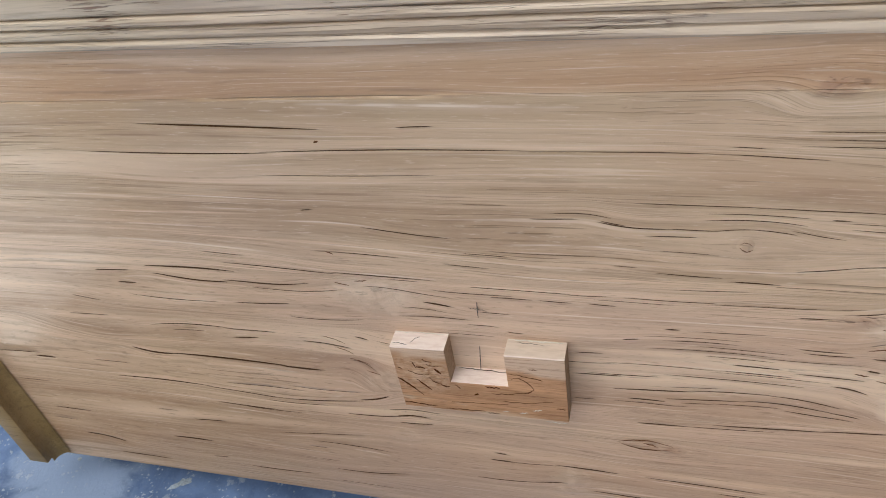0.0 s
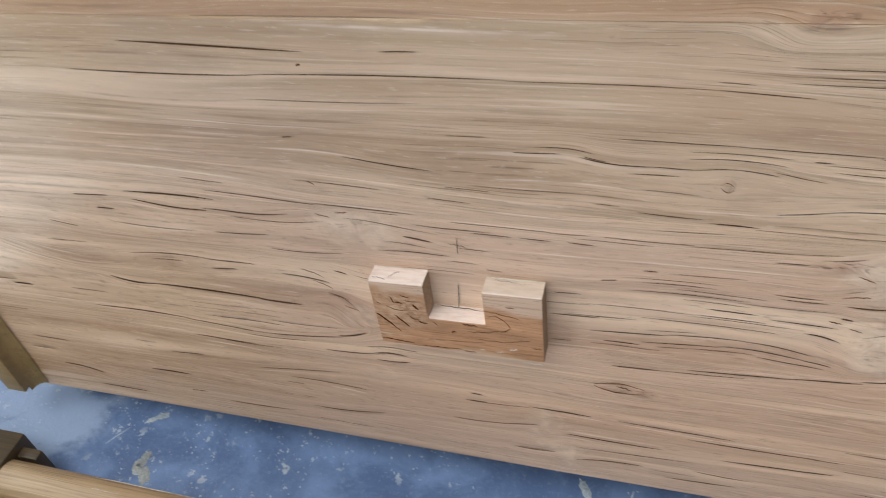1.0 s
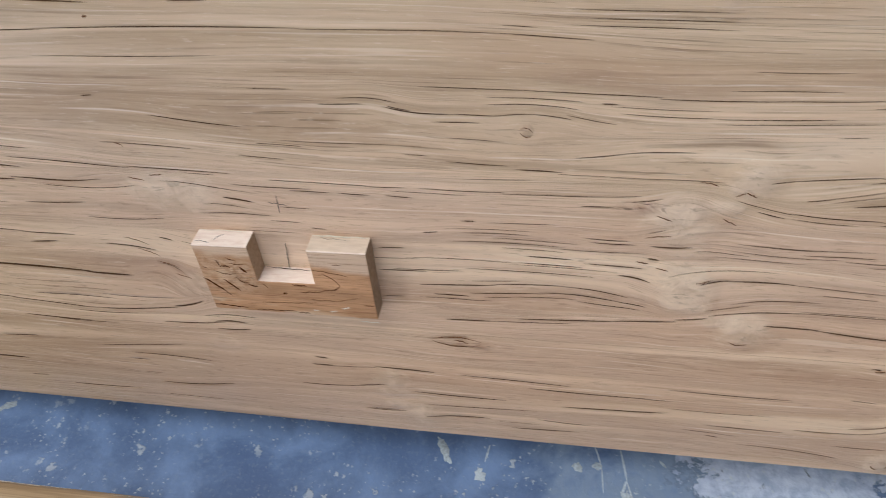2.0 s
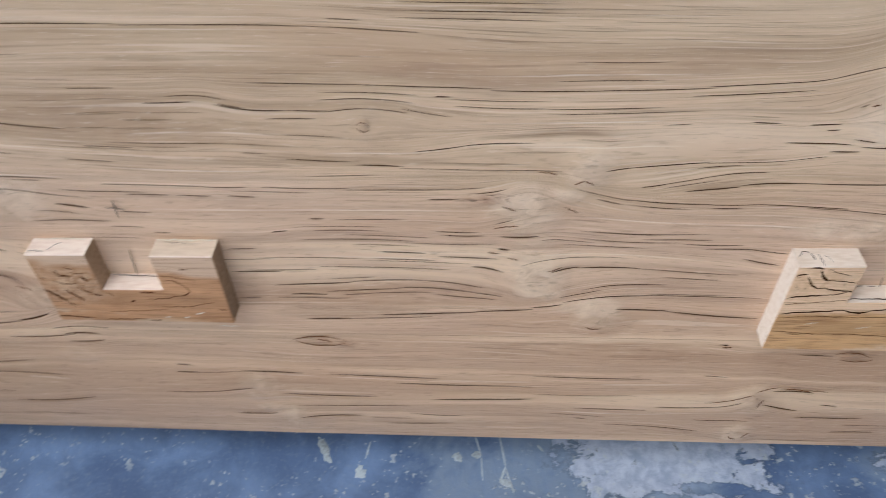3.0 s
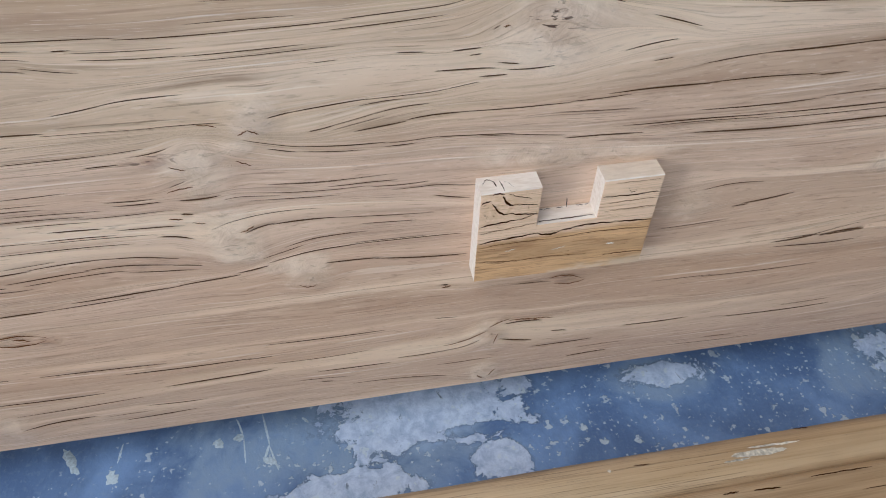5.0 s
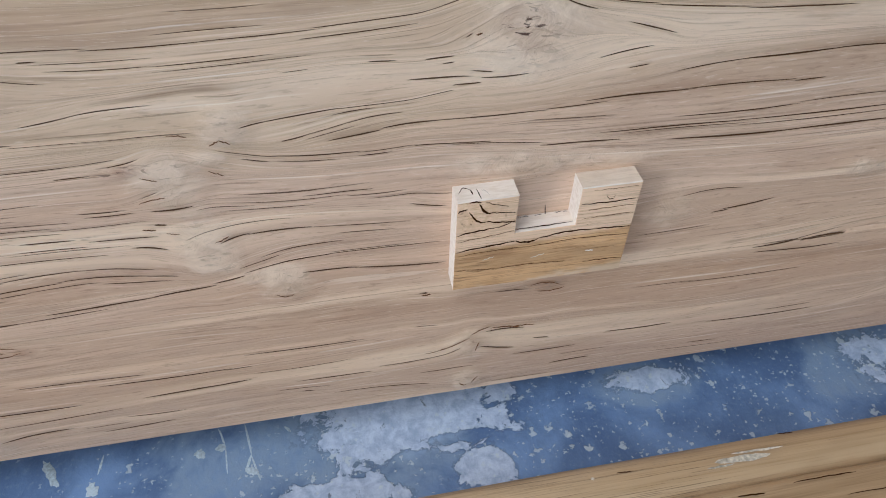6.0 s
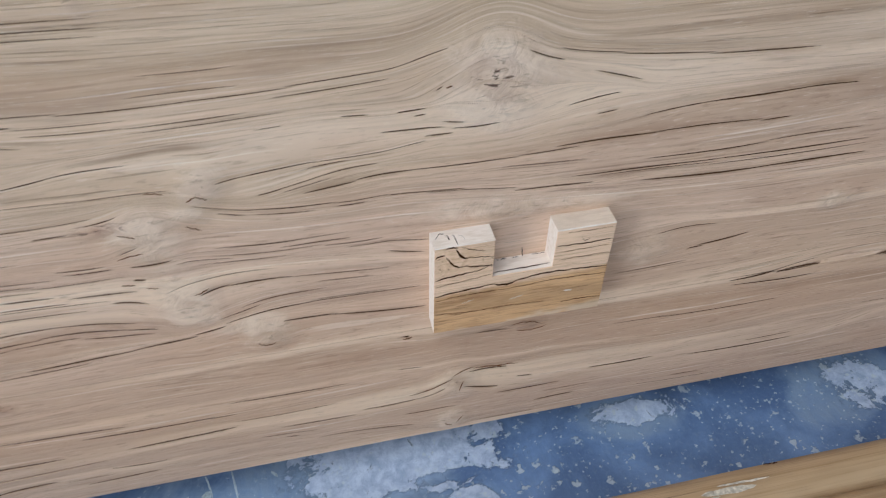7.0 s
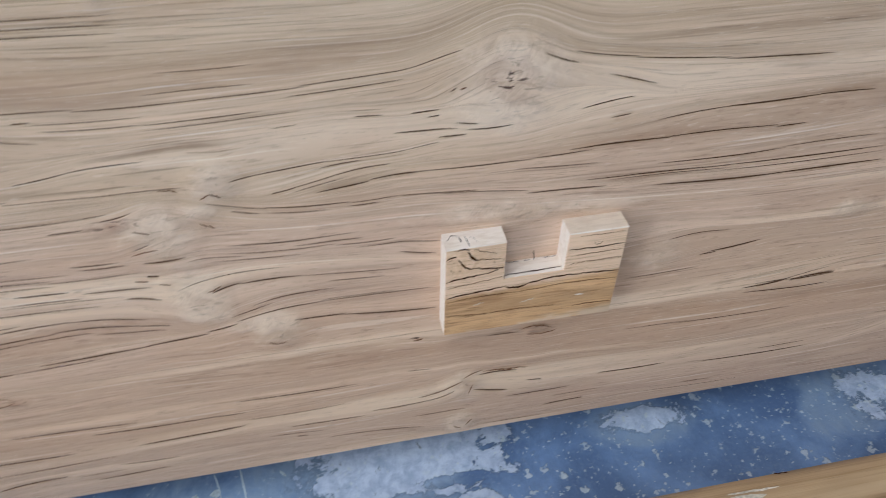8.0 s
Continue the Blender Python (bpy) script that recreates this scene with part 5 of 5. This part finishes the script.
for x0, z0, x1, z1, w in ((0.0400, 0.0300, 0.0480, 0.0295, 0.0018), (-0.010, 0.0300, 0.002, 0.0330, 0.0008), (-0.053, 0.0345, -0.043, 0.0370, 0.0007)):
    part("glue_bead", sliver(x0, z0, x1, z1, 0.0, w, FACE, x0 * 3 + 2.2, 8), GLUE, cleat_b, "dried white glue bead")

# carpenter's pencil marks on the board
mark = tagged(new("pencil_mark"), "thin pencil cross and centre line drawn on the board", "pencil mark")
for x0, z0, x1, z1 in ((-0.0135, 0.404, -0.0145, 0.385), (-0.022, 0.396, -0.006, 0.394), (-0.0175, 0.350, -0.0205, 0.316),
                       (0.5790, 0.3180, 0.6017, 0.3174), (0.6021, 0.3290, 0.6035, 0.3172), (0.6117, 0.3190, 0.6240, 0.3180)):
    part("stroke", sliver(x0, z0, x1, z1, 0.0, 0.0011, -0.0012, x0), PENCIL, mark)



def blot(x0, y0, x1, y1, bow, width, seed):
    """A ragged splash along a short line on the floor, thickest in the middle."""
    bm = bmesh.new()
    size = math.hypot(x1 - x0, y1 - y0)
    ux, uy = (x1 - x0) / size, (y1 - y0) / size
    rings = []
    for scale, lift in ((1.0, 0.0004), (0.8, 0.0009)):
        ring = []
        for i in range(44):
            a = 2 * math.pi * i / 44
            near = Vector((math.cos(a) * 1.4, math.sin(a) * 1.4, seed))
            rough = 1 + 0.75 * noise.noise(near) + 0.55 * noise.noise(near * 3.3)
            along = math.cos(a) * size / 2 * (0.75 + 0.25 * rough) * scale
            across = math.sin(a) * width / 2 * max(0.25, rough) * scale + bow * (1 - math.cos(a) ** 2)
            ring.append(bm.verts.new(((x0 + x1) / 2 + ux * along - uy * across, (y0 + y1) / 2 + uy * along + ux * across, lift)))
        rings.append(ring)
    for i in range(44):
        j = (i + 1) % 44
        bm.faces.new((rings[0][i], rings[0][j], rings[1][j], rings[1][i]))
    bm.faces.new(rings[1])
    return bm


# dried drips, a scratch and a cream smear on the floor
WEB = [(0.301, 0.042, 0.308, 0.000, 0.0015, 0.0030, DRIP, "paint_drip"), (0.308, 0.002, 0.302, -0.018, 0.001, 0.0036, DRIP, "paint_drip"), (0.308, 0.000, 0.317, -0.032, -0.001, 0.0028, DRIP, "paint_drip"),
          (0.272, 0.040, 0.280, 0.014, 0.002, 0.0026, DRIP, "paint_drip"), (0.280, 0.016, 0.282, -0.018, -0.002, 0.0022, DRIP, "paint_drip"), (0.300, -0.014, 0.316, -0.024, 0.002, 0.0060, DRIP, "paint_drip"),
          (0.273, 0.020, 0.277, 0.010, 0.0, 0.0080, DRIP, "paint_drip")]
SPLASHES = [(0.087, 0.034, 0.105, 0.000, 0.006, 0.008, DRIP, "paint_drip"), (0.140, -0.002, 0.147, -0.018, 0.0, 0.010, DRIP, "paint_drip"), (0.150, 0.030, 0.146, 0.006, 0.0, 0.003, DRIP, "paint_drip"),
          (-0.537, -0.037, -0.516, -0.006, 0.001, 0.0024, DRIP, "scratch"), (-0.466, -0.036, -0.476, -0.062, 0.001, 0.013, OCHRE, "cream_smear"), (-0.477, -0.056, -0.446, -0.079, 0.0, 0.015, OCHRE, "cream_smear"),
          (-0.500, 0.004, -0.472, 0.026, 0.0, 0.010, DRIP, "paint_drip"), (-0.666, 0.031, -0.660, 0.029, 0.0, 0.005, DRIP, "paint_drip"), (0.248, 0.016, 0.258, 0.006, 0.0, 0.008, DRIP, "paint_drip"),
          (0.345, 0.030, 0.352, 0.022, 0.0, 0.004, DRIP, "paint_drip")]
for x0, y0, x1, y1, bow, w, stuff, name in WEB + SPLASHES:
    shape = blot(x0, y0, x1, y1, 0.0, w * 1.15, x0 * 21 + y0) if w > 0.004 else on_top(sliver(x0, y0, x1, y1, bow, w, 0.0, x0 * 21 + y0, 14), 0.0, 0.0)
    part(name, shape, stuff, floor)

# veins and eyes of the knots, a hair proud of the board
for x0, z0, x1, z1, bow, w in KNOT_VEINS + KNOT_TICKS_EAST + KNOT_TICKS_WEST:
    part("knot_vein", sliver(x0, z0, x1, z1, bow, w, -0.0014, x0 * 13 + z0, 10), VEIN, headboard, "dark brown vein of a knot")

# ---- the bed frame lying in front ----
bed_frame = tagged(new("bed_frame"), "varnished golden teak bed frame lying on the floor", "bed frame")
rail_profile = [(-0.42, 0.0), (-0.112, 0.0), (-0.104, 0.006), (-0.102, 0.030), (-0.103, 0.044), (-0.106, 0.051), (-0.113, 0.056), (-0.124, 0.058),
                (-0.136, 0.056), (-0.144, 0.052), (-0.148, 0.046), (-0.150, 0.040), (-0.153, 0.044), (-0.160, 0.050), (-0.30, 0.052), (-0.42, 0.050)]
part("rail", run_along_x(rail_profile, -0.603, 1.40, 0.0012, 130), RAIL, bed_frame)
part("post", box(-0.80, -0.604, -0.42, -0.074, 0.0, 0.062, 0.003), POST_SHADED, bed_frame, "end post with shade put into its dark colour")
# worn spots, pale scratches, open grain and a filled nail hole on the rounded edge
# this pale colour also holds the glare on the worn edge
WORN_GLARE = plain("worn_glare_edge", (0.62, 0.55, 0.46), 0.35, 0.3, 40)
for x0, y0, x1, y1, w, stuff, name in ((0.780, -0.128, 0.842, -0.130, 0.009, WORN_GLARE, "worn_patch"), (0.800, -0.122, 0.860, -0.124, 0.003, WORN_GLARE, "worn_patch"),
                                       (0.770, -0.133, 0.800, -0.133, 0.003, WORN_GLARE, "worn_patch"), (0.648, -0.1225, 0.652, -0.1225, 0.004, WORN_GLARE, "nail_filler"),
                                       (-0.480, -0.1095, -0.294, -0.1095, 0.0014, WORN_GLARE, "scratch"), (-0.470, -0.124, -0.428, -0.124, 0.0012, WORN_GLARE, "scratch"),
                                       (-0.25, -0.1105, -0.12, -0.1105, 0.0010, WORN_GLARE, "scratch"),
                                       (0.676, -0.121, 0.694, -0.122, 0.0016, INK, "open_grain"), (0.861, -0.1085, 0.879, -0.110, 0.0016, INK, "open_grain")):
    part(name, on_top(sliver(x0, y0, x1, y1, 0.0, w, 0.0, x0 * 5, 12), 0.0, 0.0585 if -0.13 < y0 < -0.115 else 0.0575), stuff, bed_frame, "worn pale spot on the rounded edge, glare in its colour" if stuff is WORN_GLARE else "dark open grain")
for x0, y0, x1, y1, w in ((0.757, -0.163, 0.775, -0.163, 0.0020), (0.790, -0.164, 0.820, -0.166, 0.0022), (0.774, -0.176, 0.784, -0.176, 0.0020), (0.625, -0.162, 0.665, -0.163, 0.0016),
                          (0.690, -0.160, 0.712, -0.161, 0.0013), (0.853, -0.160, 0.925, -0.161, 0.0016), (0.560, -0.166, 0.600, -0.167, 0.0014), (0.90, -0.182, 1.00, -0.184, 0.0014)):
    part("open_grain", on_top(sliver(x0, y0, x1, y1, 0.0005, w, 0.0, x0 * 5, 12), 0.0, 0.0508), INK, bed_frame, "dark open grain")
# left end of the rail, its shade painted in by the dark post colour
part("shaded_rail_end", box(-0.603, -0.574, -0.10, -0.086, 0.0, 0.050, 0.002), POST_SHADED, bed_frame, "end of the rail with shade put into its colour")
